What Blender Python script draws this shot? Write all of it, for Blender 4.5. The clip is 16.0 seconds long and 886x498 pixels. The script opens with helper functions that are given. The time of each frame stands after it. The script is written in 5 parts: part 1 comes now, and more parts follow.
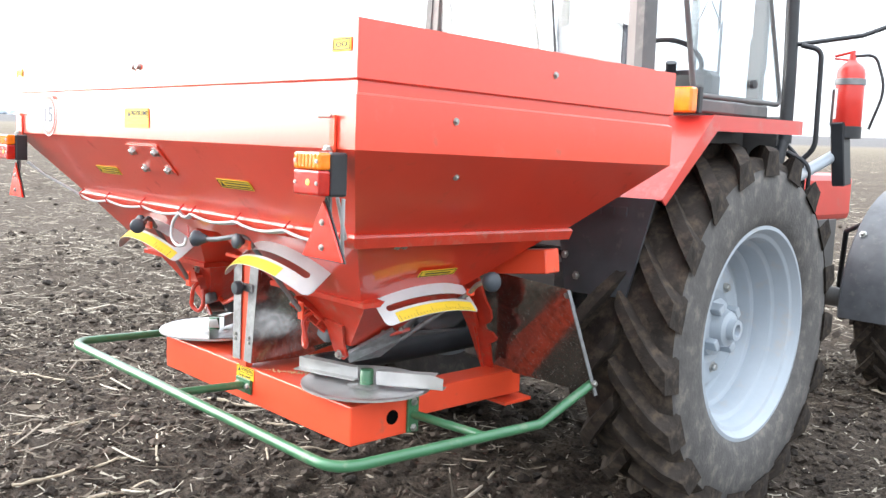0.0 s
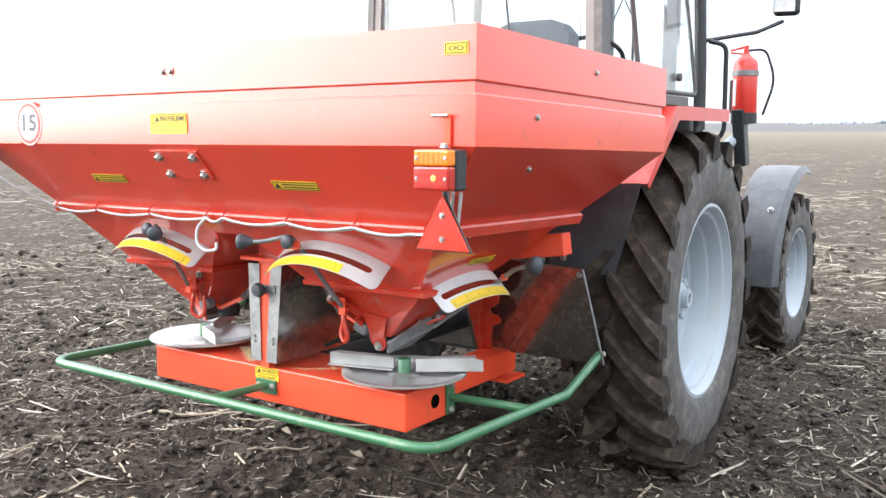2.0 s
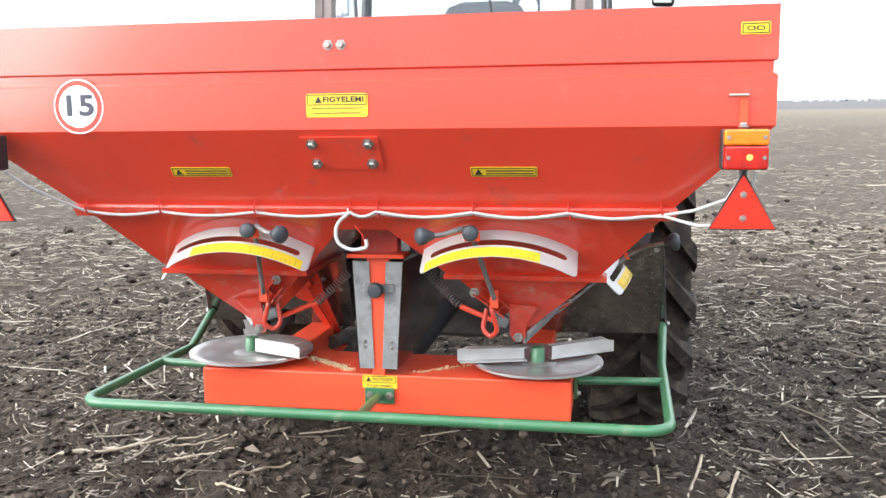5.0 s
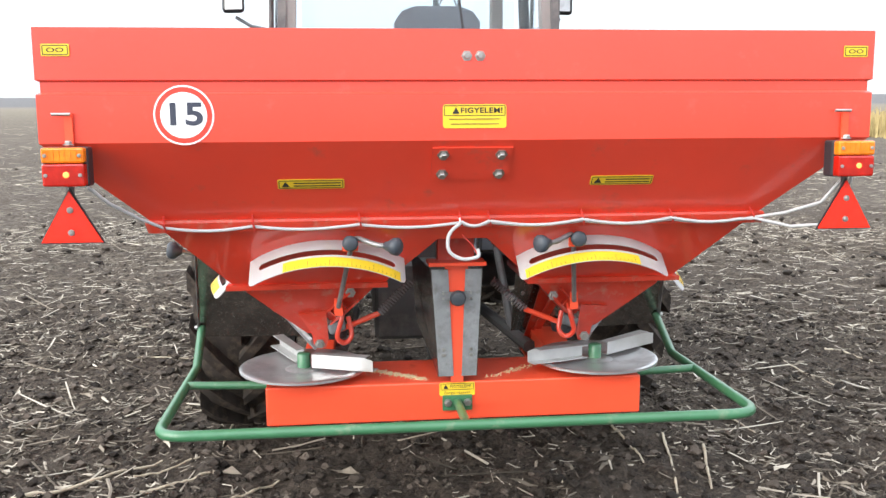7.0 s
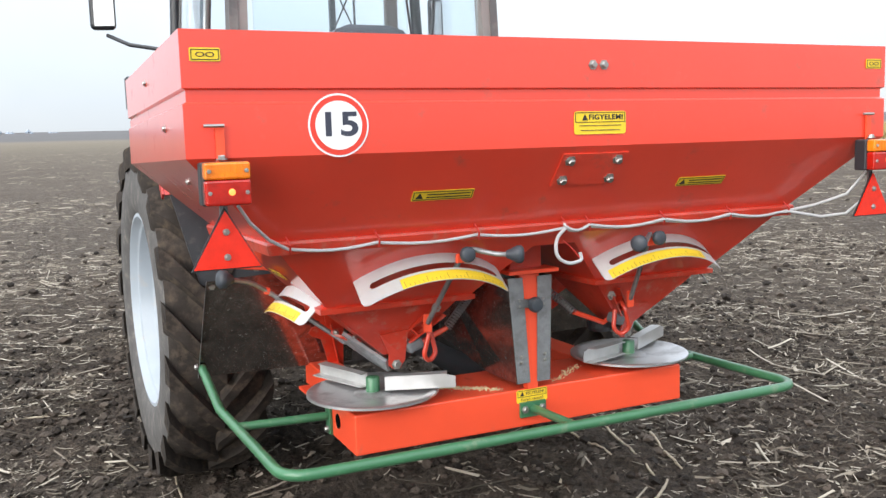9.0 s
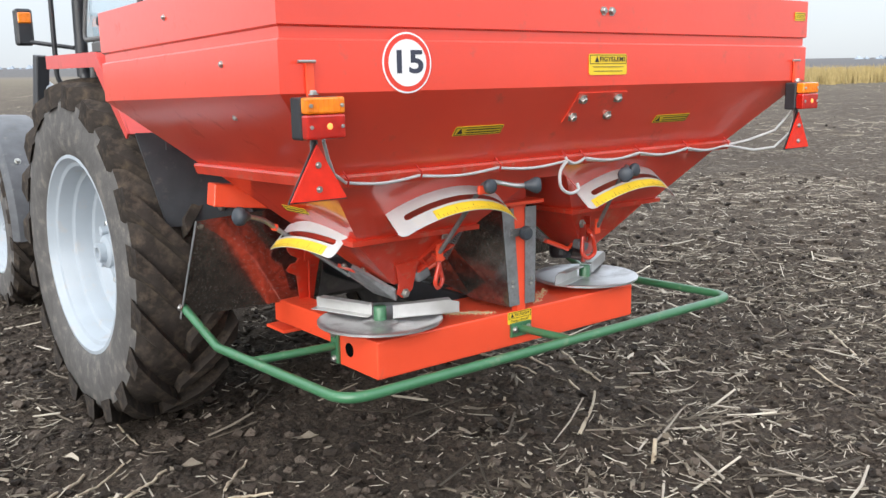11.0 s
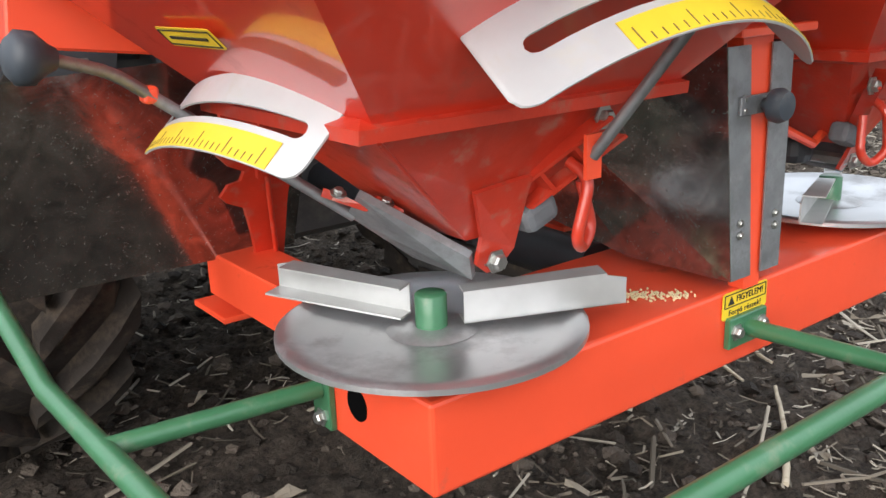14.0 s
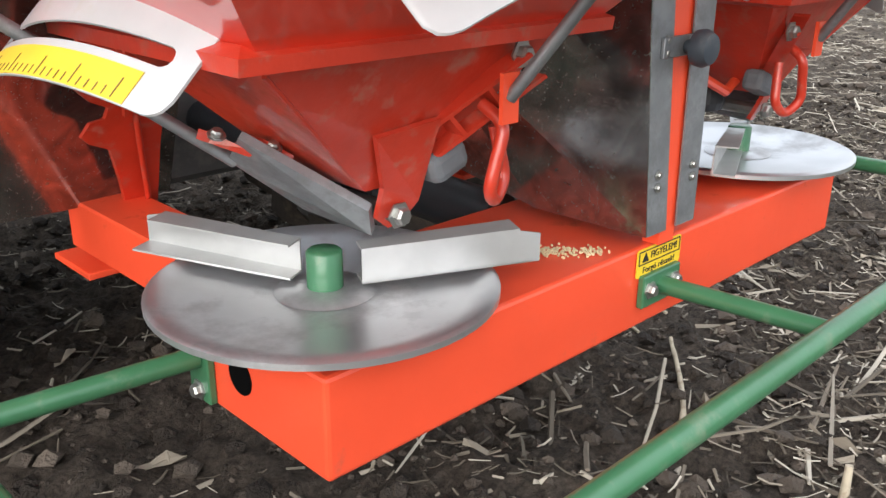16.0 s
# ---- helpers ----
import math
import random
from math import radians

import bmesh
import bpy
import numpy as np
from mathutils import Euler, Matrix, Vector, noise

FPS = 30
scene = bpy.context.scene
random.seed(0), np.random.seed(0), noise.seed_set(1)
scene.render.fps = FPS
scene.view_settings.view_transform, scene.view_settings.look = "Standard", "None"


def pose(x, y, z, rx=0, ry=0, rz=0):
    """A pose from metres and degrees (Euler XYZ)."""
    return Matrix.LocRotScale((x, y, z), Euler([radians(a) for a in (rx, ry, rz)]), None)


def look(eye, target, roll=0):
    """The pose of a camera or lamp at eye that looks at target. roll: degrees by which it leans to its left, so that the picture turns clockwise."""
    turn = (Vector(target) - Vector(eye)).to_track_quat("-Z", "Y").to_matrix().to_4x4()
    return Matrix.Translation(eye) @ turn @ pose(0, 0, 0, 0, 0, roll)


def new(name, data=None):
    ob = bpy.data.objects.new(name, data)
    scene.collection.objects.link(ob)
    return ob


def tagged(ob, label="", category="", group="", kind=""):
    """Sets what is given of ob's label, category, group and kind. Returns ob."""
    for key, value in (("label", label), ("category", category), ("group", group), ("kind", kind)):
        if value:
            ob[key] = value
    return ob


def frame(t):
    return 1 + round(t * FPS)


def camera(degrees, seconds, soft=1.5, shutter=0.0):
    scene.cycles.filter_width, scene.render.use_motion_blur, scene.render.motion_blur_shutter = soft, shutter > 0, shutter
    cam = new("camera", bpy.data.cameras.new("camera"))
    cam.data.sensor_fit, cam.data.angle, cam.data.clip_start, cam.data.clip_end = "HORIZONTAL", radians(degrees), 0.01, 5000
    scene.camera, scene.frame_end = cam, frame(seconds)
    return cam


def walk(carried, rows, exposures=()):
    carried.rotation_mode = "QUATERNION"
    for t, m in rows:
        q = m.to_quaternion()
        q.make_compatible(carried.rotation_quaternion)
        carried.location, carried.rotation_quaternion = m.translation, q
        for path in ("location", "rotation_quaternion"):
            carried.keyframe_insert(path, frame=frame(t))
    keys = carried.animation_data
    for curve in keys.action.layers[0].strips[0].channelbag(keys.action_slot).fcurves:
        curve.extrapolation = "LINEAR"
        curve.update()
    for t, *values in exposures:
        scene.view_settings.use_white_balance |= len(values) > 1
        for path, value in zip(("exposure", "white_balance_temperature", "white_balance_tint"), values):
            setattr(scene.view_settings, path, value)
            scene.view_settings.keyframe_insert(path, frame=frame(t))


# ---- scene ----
EXPO = [(0,1.75),(2,1.58),(4.5,1.52),(8,1.12),(10.5,0.72),(11,0.82),(12,0.47),(12.5,0.72),(13,0.79),(15,1.0),(16,0.94)]
cam = camera(53.0, 16.0, 1.45)
walk(cam, [
    (0.0, pose(2.933, -1.759, 1.633, 83.31, -2.29, 46.82)),
    (0.5, pose(2.794, -1.936, 1.646, 83.12, -2.13, 43.91)),
    (1.0, pose(2.644, -2.193, 1.658, 82.95, -1.72, 39.80)),
    (1.5, pose(2.532, -2.328, 1.645, 83.11, -1.46, 36.46)),
    (2.0, pose(2.444, -2.403, 1.616, 83.31, -0.32, 34.13)),
    (2.5, pose(2.249, -2.565, 1.642, 82.75, -0.14, 30.59)),
    (3.0, pose(1.936, -2.670, 1.618, 82.77, 0.33, 26.17)),
    (3.5, pose(1.729, -2.746, 1.605, 82.54, 0.62, 23.13)),
    (4.0, pose(1.457, -2.841, 1.606, 82.50, 0.85, 19.12)),
    (4.5, pose(1.117, -2.897, 1.607, 82.52, 0.75, 14.73)),
    (7.0, pose(-0.355, -3.008, 1.671, 81.73, 0.34, -5.90)),
    (7.5, pose(-0.584, -3.007, 1.679, 82.23, 0.83, -10.28)),
    (8.0, pose(-0.913, -2.901, 1.656, 82.66, 1.11, -15.68)),
    (10.5, pose(-2.199, -2.583, 1.621, 81.58, 1.91, -35.35)),
    (11.0, pose(-2.283, -2.473, 1.629, 79.47, 1.23, -37.98)),
    (11.5, pose(-2.043, -1.993, 1.545, 78.75, 1.20, -37.32)),
    (12.0, pose(-1.794, -1.531, 1.442, 77.82, 1.05, -37.45)),
    (12.5, pose(-1.577, -1.193, 1.359, 77.56, 0.58, -38.09)),
    (13.0, pose(-1.438, -1.010, 1.327, 76.67, 0.49, -38.46)),
    (13.5, pose(-1.341, -0.931, 1.304, 74.30, 1.37, -38.37)),
    (14.0, pose(-1.257, -0.828, 1.276, 73.01, 2.09, -37.53)),
    (14.5, pose(-1.200, -0.745, 1.256, 72.60, 2.13, -36.76)),
    (15.0, pose(-1.124, -0.710, 1.244, 71.10, 2.41, -35.94)),
    (15.5, pose(-1.125, -0.709, 1.243, 69.85, 1.77, -38.23)),
    (16.0, pose(-1.181, -0.714, 1.244, 69.37, -0.50, -44.16)),
], EXPO)

# ---- light ----
world = bpy.data.worlds.new("overcast_sky")
scene.world = world
world.use_nodes = True
wn = world.node_tree
for n in list(wn.nodes):
    wn.nodes.remove(n)
w_out = wn.nodes.new("ShaderNodeOutputWorld")
w_bg = wn.nodes.new("ShaderNodeBackground")
w_sky = wn.nodes.new("ShaderNodeTexSky")
w_sky.sky_type = "NISHITA"
w_sky.sun_disc = False
w_sky.sun_elevation = radians(19)
w_sky.sun_rotation = radians(240)
w_gain = wn.nodes.new("ShaderNodeMix")
w_gain.data_type, w_gain.blend_type = "RGBA", "MULTIPLY"
w_gain.inputs[0].default_value = 1.0
w_gain.inputs[7].default_value = (0.1, 0.1, 0.1, 1)
w_noise = wn.nodes.new("ShaderNodeTexNoise")
w_noise.inputs["Scale"].default_value = 2.2
w_noise.inputs["Detail"].default_value = 5
w_co = wn.nodes.new("ShaderNodeTexCoord")
w_ramp = wn.nodes.new("ShaderNodeValToRGB")
w_ramp.color_ramp.elements[0].position, w_ramp.color_ramp.elements[0].color = 0.3, (0.72, 0.80, 0.90, 1)
w_ramp.color_ramp.elements[1].position, w_ramp.color_ramp.elements[1].color = 0.7, (0.92, 0.95, 0.99, 1)
w_mix = wn.nodes.new("ShaderNodeMix")
w_mix.data_type = "RGBA"
w_mix.inputs[0].default_value = 0.85
wn.links.new(w_sky.outputs[0], w_gain.inputs[6])
wn.links.new(w_co.outputs["Generated"], w_noise.inputs["Vector"])
wn.links.new(w_noise.outputs["Fac"], w_ramp.inputs[0])
wn.links.new(w_gain.outputs[2], w_mix.inputs[6])
wn.links.new(w_ramp.outputs[0], w_mix.inputs[7])
wn.links.new(w_mix.outputs[2], w_bg.inputs[0])
w_bg.inputs[1].default_value = 1.0
# an overcast sky: dimmer towards the horizon than overhead
w_sep = wn.nodes.new("ShaderNodeSeparateXYZ")
w_rise = wn.nodes.new("ShaderNodeMapRange")
w_rise.inputs[1].default_value, w_rise.inputs[2].default_value, w_rise.inputs[3].default_value, w_rise.inputs[4].default_value = 0.0, 0.75, 0.56, 1.55
wn.links.new(w_co.outputs["Generated"], w_sep.inputs[0])
wn.links.new(w_sep.outputs[2], w_rise.inputs[0])
wn.links.new(w_rise.outputs[0], w_bg.inputs[1])
wn.links.new(w_bg.outputs[0], w_out.inputs[0])

sun_data = bpy.data.lights.new("sun", "SUN")
sun_data.energy, sun_data.angle, sun_data.color = 2.3, radians(62), (1.0, 0.97, 0.93)
sun = new("sun", sun_data)
sun.matrix_world = look((-8.4, -4.9, 3.6), (0, 0, 0))


# ---- materials ----
def material(name, base, rough=0.5, metal=0.0, var=0.15, scale=6.0, bump=0.0, bump_scale=60.0, second=None, second_amount=0.5,
             second_scale=3.0, coat=0.0, spec=0.5, coat_rough=0.05):
    m = bpy.data.materials.new(name)
    m.use_nodes = True
    nt = m.node_tree
    b = nt.nodes["Principled BSDF"]
    co = nt.nodes.new("ShaderNodeTexCoord")
    n1 = nt.nodes.new("ShaderNodeTexNoise")
    n1.inputs["Scale"].default_value, n1.inputs["Detail"].default_value = scale, 6
    nt.links.new(co.outputs["Object"], n1.inputs["Vector"])
    r = nt.nodes.new("ShaderNodeValToRGB")
    lo = [max(0, c * (1 - var)) for c in base]
    hi = [min(1, c * (1 + var)) for c in base]
    r.color_ramp.elements[0].position, r.color_ramp.elements[0].color = 0.3, (*lo, 1)
    r.color_ramp.elements[1].position, r.color_ramp.elements[1].color = 0.7, (*hi, 1)
    nt.links.new(n1.outputs["Fac"], r.inputs[0])
    colour = r.outputs[0]
    rough_out = None
    if second:
        n2 = nt.nodes.new("ShaderNodeTexNoise")
        n2.inputs["Scale"].default_value, n2.inputs["Detail"].default_value, n2.inputs["Roughness"].default_value = second_scale, 8, 0.65
        nt.links.new(co.outputs["Object"], n2.inputs["Vector"])
        r2 = nt.nodes.new("ShaderNodeValToRGB")
        r2.color_ramp.elements[0].position, r2.color_ramp.elements[1].position = 0.62 - 0.4 * second_amount, 0.8 - 0.3 * second_amount
        nt.links.new(n2.outputs["Fac"], r2.inputs[0])
        mx = nt.nodes.new("ShaderNodeMix")
        mx.data_type = "RGBA"
        nt.links.new(r2.outputs[0], mx.inputs[0])
        nt.links.new(colour, mx.inputs[6])
        mx.inputs[7].default_value = (*second, 1)
        colour = mx.outputs[2]
        ma = nt.nodes.new("ShaderNodeMapRange")
        ma.inputs[3].default_value, ma.inputs[4].default_value = rough, min(1, rough + 0.35)
        nt.links.new(r2.outputs[0], ma.inputs[0])
        rough_out = ma.outputs[0]
    nt.links.new(colour, b.inputs["Base Color"])
    b.inputs["Roughness"].default_value, b.inputs["Metallic"].default_value = rough, metal
    b.inputs["Specular IOR Level"].default_value = spec
    if rough_out:
        nt.links.new(rough_out, b.inputs["Roughness"])
    if coat:
        b.inputs["Coat Weight"].default_value, b.inputs["Coat Roughness"].default_value = coat, coat_rough
    if bump:
        nb = nt.nodes.new("ShaderNodeTexNoise")
        nb.inputs["Scale"].default_value, nb.inputs["Detail"].default_value = bump_scale, 4
        nt.links.new(co.outputs["Object"], nb.inputs["Vector"])
        bn = nt.nodes.new("ShaderNodeBump")
        bn.inputs["Strength"].default_value, bn.inputs["Distance"].default_value = bump, 0.01
        nt.links.new(nb.outputs["Fac"], bn.inputs["Height"])
        nt.links.new(bn.outputs[0], b.inputs["Normal"])
    return m


RED = material("hopper_red_paint", (0.76, 0.053, 0.025), 0.32, 0, 0.06, 3, 0.03, 30, (0.44, 0.09, 0.06), 0.05, 9, 1.0, coat_rough=0.14, spec=0.55)
FUNNEL_RED = material("funnel_red_paint", (0.66, 0.036, 0.013), 0.34, 0, 0.06, 5, 0.02, 30, (0.44, 0.10, 0.07), 0.06, 9, 0.9, spec=0.7)
FRAME_RED = material("frame_red_paint", (0.86, 0.085, 0.032), 0.38, 0, 0.05, 4, 0.03, 40, (0.55, 0.12, 0.07), 0.03, 16, 0.3)
DUST_RED = material("dusty_red_paint", (0.52, 0.038, 0.017), 0.36, 0, 0.16, 9, 0.10, 50, (0.42, 0.15, 0.105), 0.2, 26, 0.4)
# near-black stand-in for the shade inside an opening
HOLE_SHADE = material("hole_shade", (0.004, 0.004, 0.004), 1.0, 0, 0.1, 9, spec=0.0)
GREEN = material("green_paint", (0.045, 0.16, 0.075), 0.35, 0, 0.1, 9, 0.05, 60, (0.16, 0.22, 0.14), 0.15, 18, 0.3)
STEEL = material("worn_stainless_steel", (0.30, 0.29, 0.275), 0.15, 0.92, 0.4, 12, 0.05, 9, (0.30, 0.28, 0.25), 0.14, 60)
for n in STEEL.node_tree.nodes:
    if n.type == "TEX_NOISE":
        n.inputs["Distortion"].default_value = 2.5
ZINC = material("galvanised_steel", (0.30, 0.31, 0.32), 0.5, 0.8, 0.22, 18, 0.06, 90, (0.27, 0.27, 0.27), 0.35, 22)
DISC = material("spun_steel", (0.64, 0.64, 0.65), 0.36, 0.9, 0.08, 9, 0.02, 80, (0.4, 0.4, 0.4), 0.25, 6)
VANE = material("bright_vane_steel", (0.50, 0.50, 0.49), 0.4, 0.5, 0.12, 12, 0.03, 60)
BOLT = material("zinc_bolt", (0.42, 0.42, 0.40), 0.35, 0.9, 0.1, 40)
BLACK = material("black_plastic", (0.022, 0.024, 0.028), 0.4, 0, 0.2, 10, 0.05, 120)
KNOB = material("grey_knob_plastic", (0.045, 0.055, 0.068), 0.5, 0, 0.15, 20, 0.05, 90, (0.12, 0.12, 0.12), 0.12, 25)
FLAP = material("dusty_black_rubber", (0.055, 0.060, 0.068), 0.42, 0, 0.2, 9, 0.08, 70, (0.15, 0.145, 0.14), 0.06, 16)
FENDER = material("grey_black_fender_plastic", (0.085, 0.09, 0.10), 0.42, 0, 0.2, 12, 0.06, 80, (0.17, 0.165, 0.155), 0.12, 18)
RUBBER = material("dusty_tyre_rubber", (0.098, 0.094, 0.091), 0.8, 0, 0.2, 14, 0.3, 60, (0.20, 0.18, 0.16), 0.22, 14, spec=0.3)
MUD = material("mud_caked_rubber", (0.036, 0.030, 0.026), 0.9, 0, 0.35, 11, 0.8, 24, (0.095, 0.073, 0.055), 0.36, 16, spec=0.2)
RIM = material("rim_pale_paint", (0.34, 0.385, 0.43), 0.4, 0, 0.06, 6, 0.04, 40, (0.40, 0.38, 0.36), 0.16, 10)
CAB = material("cab_grey_paint", (0.10, 0.10, 0.10), 0.45, 0, 0.15, 6, 0.04, 60, (0.2, 0.19, 0.18), 0.2, 8)
PILLAR = material("cab_pillar_paint", (0.22, 0.21, 0.20), 0.45, 0, 0.1, 6, 0.03, 60)
FENDER_RED = material("tractor_red_paint", (0.58, 0.045, 0.035), 0.35, 0, 0.06, 4, 0.02, 40, (0.5, 0.16, 0.14), 0.15, 9, 0.4)
TANK = material("extinguisher_red", (0.66, 0.035, 0.025), 0.3, 0, 0.05, 8, coat=0.5)
YELLOW = material("yellow_sticker", (0.80, 0.56, 0.03), 0.45, 0, 0.05, 20)
PRINT = material("black_print", (0.02, 0.02, 0.02), 0.5, 0, 0.1, 20)
WHITE = material("white_sticker", (0.82, 0.82, 0.82), 0.4, 0, 0.02, 20)
SIGN_RED = material("sign_red", (0.7, 0.05, 0.03), 0.4, 0, 0.04, 20)
SIGN_INK = material("sign_ink", (0.04, 0.045, 0.07), 0.45, 0, 0.1, 20)
SCALE_INK = material("faded_scale_print", (0.20, 0.14, 0.04), 0.6, 0, 0.3, 40)
PLATE = material("scale_plate", (0.58, 0.58, 0.58), 0.35, 0.25, 0.06, 14, 0, 10, (0.6, 0.57, 0.52), 0.2, 18)
CABLE = material("grey_cable", (0.50, 0.51, 0.52), 0.5, 0, 0.08, 30)
LENS_RED = material("red_lens", (0.42, 0.012, 0.006), 0.15, 0, 0.25, 25, 0.12, 160, coat=0.6)
LENS_ORANGE = material("orange_lens", (0.85, 0.21, 0.01), 0.15, 0, 0.25, 25, 0.12, 160, coat=0.6)
REFLECTOR = material("red_reflector", (0.72, 0.025, 0.01), 0.25, 0, 0.12, 30, 0.12, 500, coat=0.4)
SEAT = material("seat_vinyl", (0.10, 0.11, 0.13), 0.55, 0, 0.1, 8, 0.1, 60)
TWINE = material("red_twine", (0.5, 0.03, 0.02), 0.7, 0, 0.1, 40)
GRAIN = material("fertiliser_grain", (0.62, 0.50, 0.30), 0.8, 0, 0.2, 60)
STALK = material("dry_maize_stalk", (0.42, 0.36, 0.27), 0.7, 0, 0.3, 14, 0.2, 60, (0.24, 0.18, 0.12), 0.3, 30, spec=0.3)
# the haze of distance is put into the trees' base colour
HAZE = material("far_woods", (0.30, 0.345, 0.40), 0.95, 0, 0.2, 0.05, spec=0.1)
DRYGRASS = material("dry_grass", (0.36, 0.28, 0.13), 0.9, 0, 0.25, 3, spec=0.1)


def straw_material(name, a, b, c, crumb=0.0):
    m = bpy.data.materials.new(name)
    m.use_nodes = True
    nt = m.node_tree
    bs = nt.nodes["Principled BSDF"]
    g = nt.nodes.new("ShaderNodeNewGeometry")
    r = nt.nodes.new("ShaderNodeValToRGB")
    r.color_ramp.elements[0].color, r.color_ramp.elements[1].color = (*a, 1), (*c, 1)
    e = r.color_ramp.elements.new(0.6)
    e.color = (*b, 1)
    n = nt.nodes.new("ShaderNodeTexNoise")
    n.inputs["Scale"].default_value = 30
    mx = nt.nodes.new("ShaderNodeMix")
    mx.data_type, mx.blend_type = "RGBA", "MULTIPLY"
    mx.inputs[0].default_value = 0.4
    nt.links.new(g.outputs["Random Per Island"], r.inputs[0])
    nt.links.new(r.outputs[0], mx.inputs[6])
    nt.links.new(n.outputs["Fac"], mx.inputs[7])
    nt.links.new(mx.outputs[2], bs.inputs["Base Color"])
    bs.inputs["Roughness"].default_value, bs.inputs["Specular IOR Level"].default_value = 0.85, 0.25
    if crumb:
        nb = nt.nodes.new("ShaderNodeTexNoise")
        nb.inputs["Scale"].default_value, nb.inputs["Detail"].default_value = 140, 5
        nt.links.new(g.outputs["Position"], nb.inputs["Vector"])
        bn = nt.nodes.new("ShaderNodeBump")
        bn.inputs["Strength"].default_value, bn.inputs["Distance"].default_value = crumb, 0.012
        nt.links.new(nb.outputs["Fac"], bn.inputs["Height"])
        nt.links.new(bn.outputs[0], bs.inputs["Normal"])
    return m


STRAW = straw_material("straw", (0.07, 0.058, 0.046), (0.24, 0.20, 0.155), (0.66, 0.60, 0.50))
STOP = material("grey_rubber", (0.13, 0.14, 0.15), 0.7, 0, 0.2, 30, 0.1, 80)
HUSK = straw_material("husk", (0.10, 0.085, 0.066), (0.27, 0.23, 0.18), (0.62, 0.56, 0.46))
CLOD = straw_material("soil_clods", (0.026, 0.020, 0.016), (0.075, 0.059, 0.047), (0.165, 0.132, 0.106), 1.0)
FARSTRAW = straw_material("weathered_straw", (0.09, 0.074, 0.058), (0.25, 0.21, 0.165), (0.56, 0.50, 0.41))


def soil_material():
    m = bpy.data.materials.new("field_soil")
    m.use_nodes = True
    nt = m.node_tree
    b = nt.nodes["Principled BSDF"]
    g = nt.nodes.new("ShaderNodeNewGeometry")

    def noise_of(scale, detail, rough=0.6, stretch=None):
        n = nt.nodes.new("ShaderNodeTexNoise")
        n.inputs["Scale"].default_value, n.inputs["Detail"].default_value, n.inputs["Roughness"].default_value = scale, detail, rough
        nt.links.new(g.outputs["Position"], n.inputs["Vector"])
        return n.outputs["Fac"]

    def ramp(fac, p0, c0, p1, c1):
        r = nt.nodes.new("ShaderNodeValToRGB")
        r.color_ramp.elements[0].position, r.color_ramp.elements[0].color = p0, c0
        r.color_ramp.elements[1].position, r.color_ramp.elements[1].color = p1, c1
        nt.links.new(fac, r.inputs[0])
        return r.outputs[0]

    fine = ramp(noise_of(38, 9, 0.8), 0.34, (0.019, 0.0143, 0.0115, 1), 0.72, (0.158, 0.125, 0.099, 1))
    residue = ramp(noise_of(9, 9, 0.78), 0.49, (0, 0, 0, 1), 0.62, (1, 1, 1, 1))
    patch = ramp(noise_of(0.35, 4), 0.35, (0.25, 0.25, 0.25, 1), 0.7, (1, 1, 1, 1))
    mul = nt.nodes.new("ShaderNodeMath")
    mul.operation = "MULTIPLY"
    nt.links.new(residue, mul.inputs[0])
    nt.links.new(patch, mul.inputs[1])
    # worked soil is dark, machine shade put into its colour too; past the headland the field is paler with lying
    # residue
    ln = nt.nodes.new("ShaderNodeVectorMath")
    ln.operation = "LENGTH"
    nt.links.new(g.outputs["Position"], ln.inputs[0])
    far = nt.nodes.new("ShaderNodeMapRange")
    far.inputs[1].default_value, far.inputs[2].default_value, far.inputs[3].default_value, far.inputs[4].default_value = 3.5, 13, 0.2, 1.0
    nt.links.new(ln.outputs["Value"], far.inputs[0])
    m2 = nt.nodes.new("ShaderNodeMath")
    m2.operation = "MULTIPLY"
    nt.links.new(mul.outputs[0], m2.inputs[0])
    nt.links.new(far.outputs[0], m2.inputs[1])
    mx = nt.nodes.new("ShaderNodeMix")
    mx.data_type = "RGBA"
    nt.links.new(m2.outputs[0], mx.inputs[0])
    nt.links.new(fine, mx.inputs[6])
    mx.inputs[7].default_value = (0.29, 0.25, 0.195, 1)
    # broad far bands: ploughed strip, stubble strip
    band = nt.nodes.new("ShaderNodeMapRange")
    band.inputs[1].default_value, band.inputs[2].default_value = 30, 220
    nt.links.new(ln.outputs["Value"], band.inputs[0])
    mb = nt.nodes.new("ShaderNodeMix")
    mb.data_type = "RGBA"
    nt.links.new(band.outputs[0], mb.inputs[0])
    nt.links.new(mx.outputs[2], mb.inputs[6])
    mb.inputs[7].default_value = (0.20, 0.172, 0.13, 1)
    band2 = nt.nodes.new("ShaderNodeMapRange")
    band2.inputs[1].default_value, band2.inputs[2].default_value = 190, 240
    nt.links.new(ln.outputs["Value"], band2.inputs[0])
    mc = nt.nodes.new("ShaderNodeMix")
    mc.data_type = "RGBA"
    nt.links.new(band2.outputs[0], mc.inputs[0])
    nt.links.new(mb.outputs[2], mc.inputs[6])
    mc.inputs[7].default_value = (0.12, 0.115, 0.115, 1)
    nt.links.new(mc.outputs[2], b.inputs["Base Color"])
    b.inputs["Roughness"].default_value, b.inputs["Specular IOR Level"].default_value = 0.92, 0.2
    bn = nt.nodes.new("ShaderNodeBump")
    bn.inputs["Strength"].default_value, bn.inputs["Distance"].default_value = 1.0, 0.045
    nt.links.new(noise_of(42, 9, 0.75), bn.inputs["Height"])
    nt.links.new(bn.outputs[0], b.inputs["Normal"])
    return m


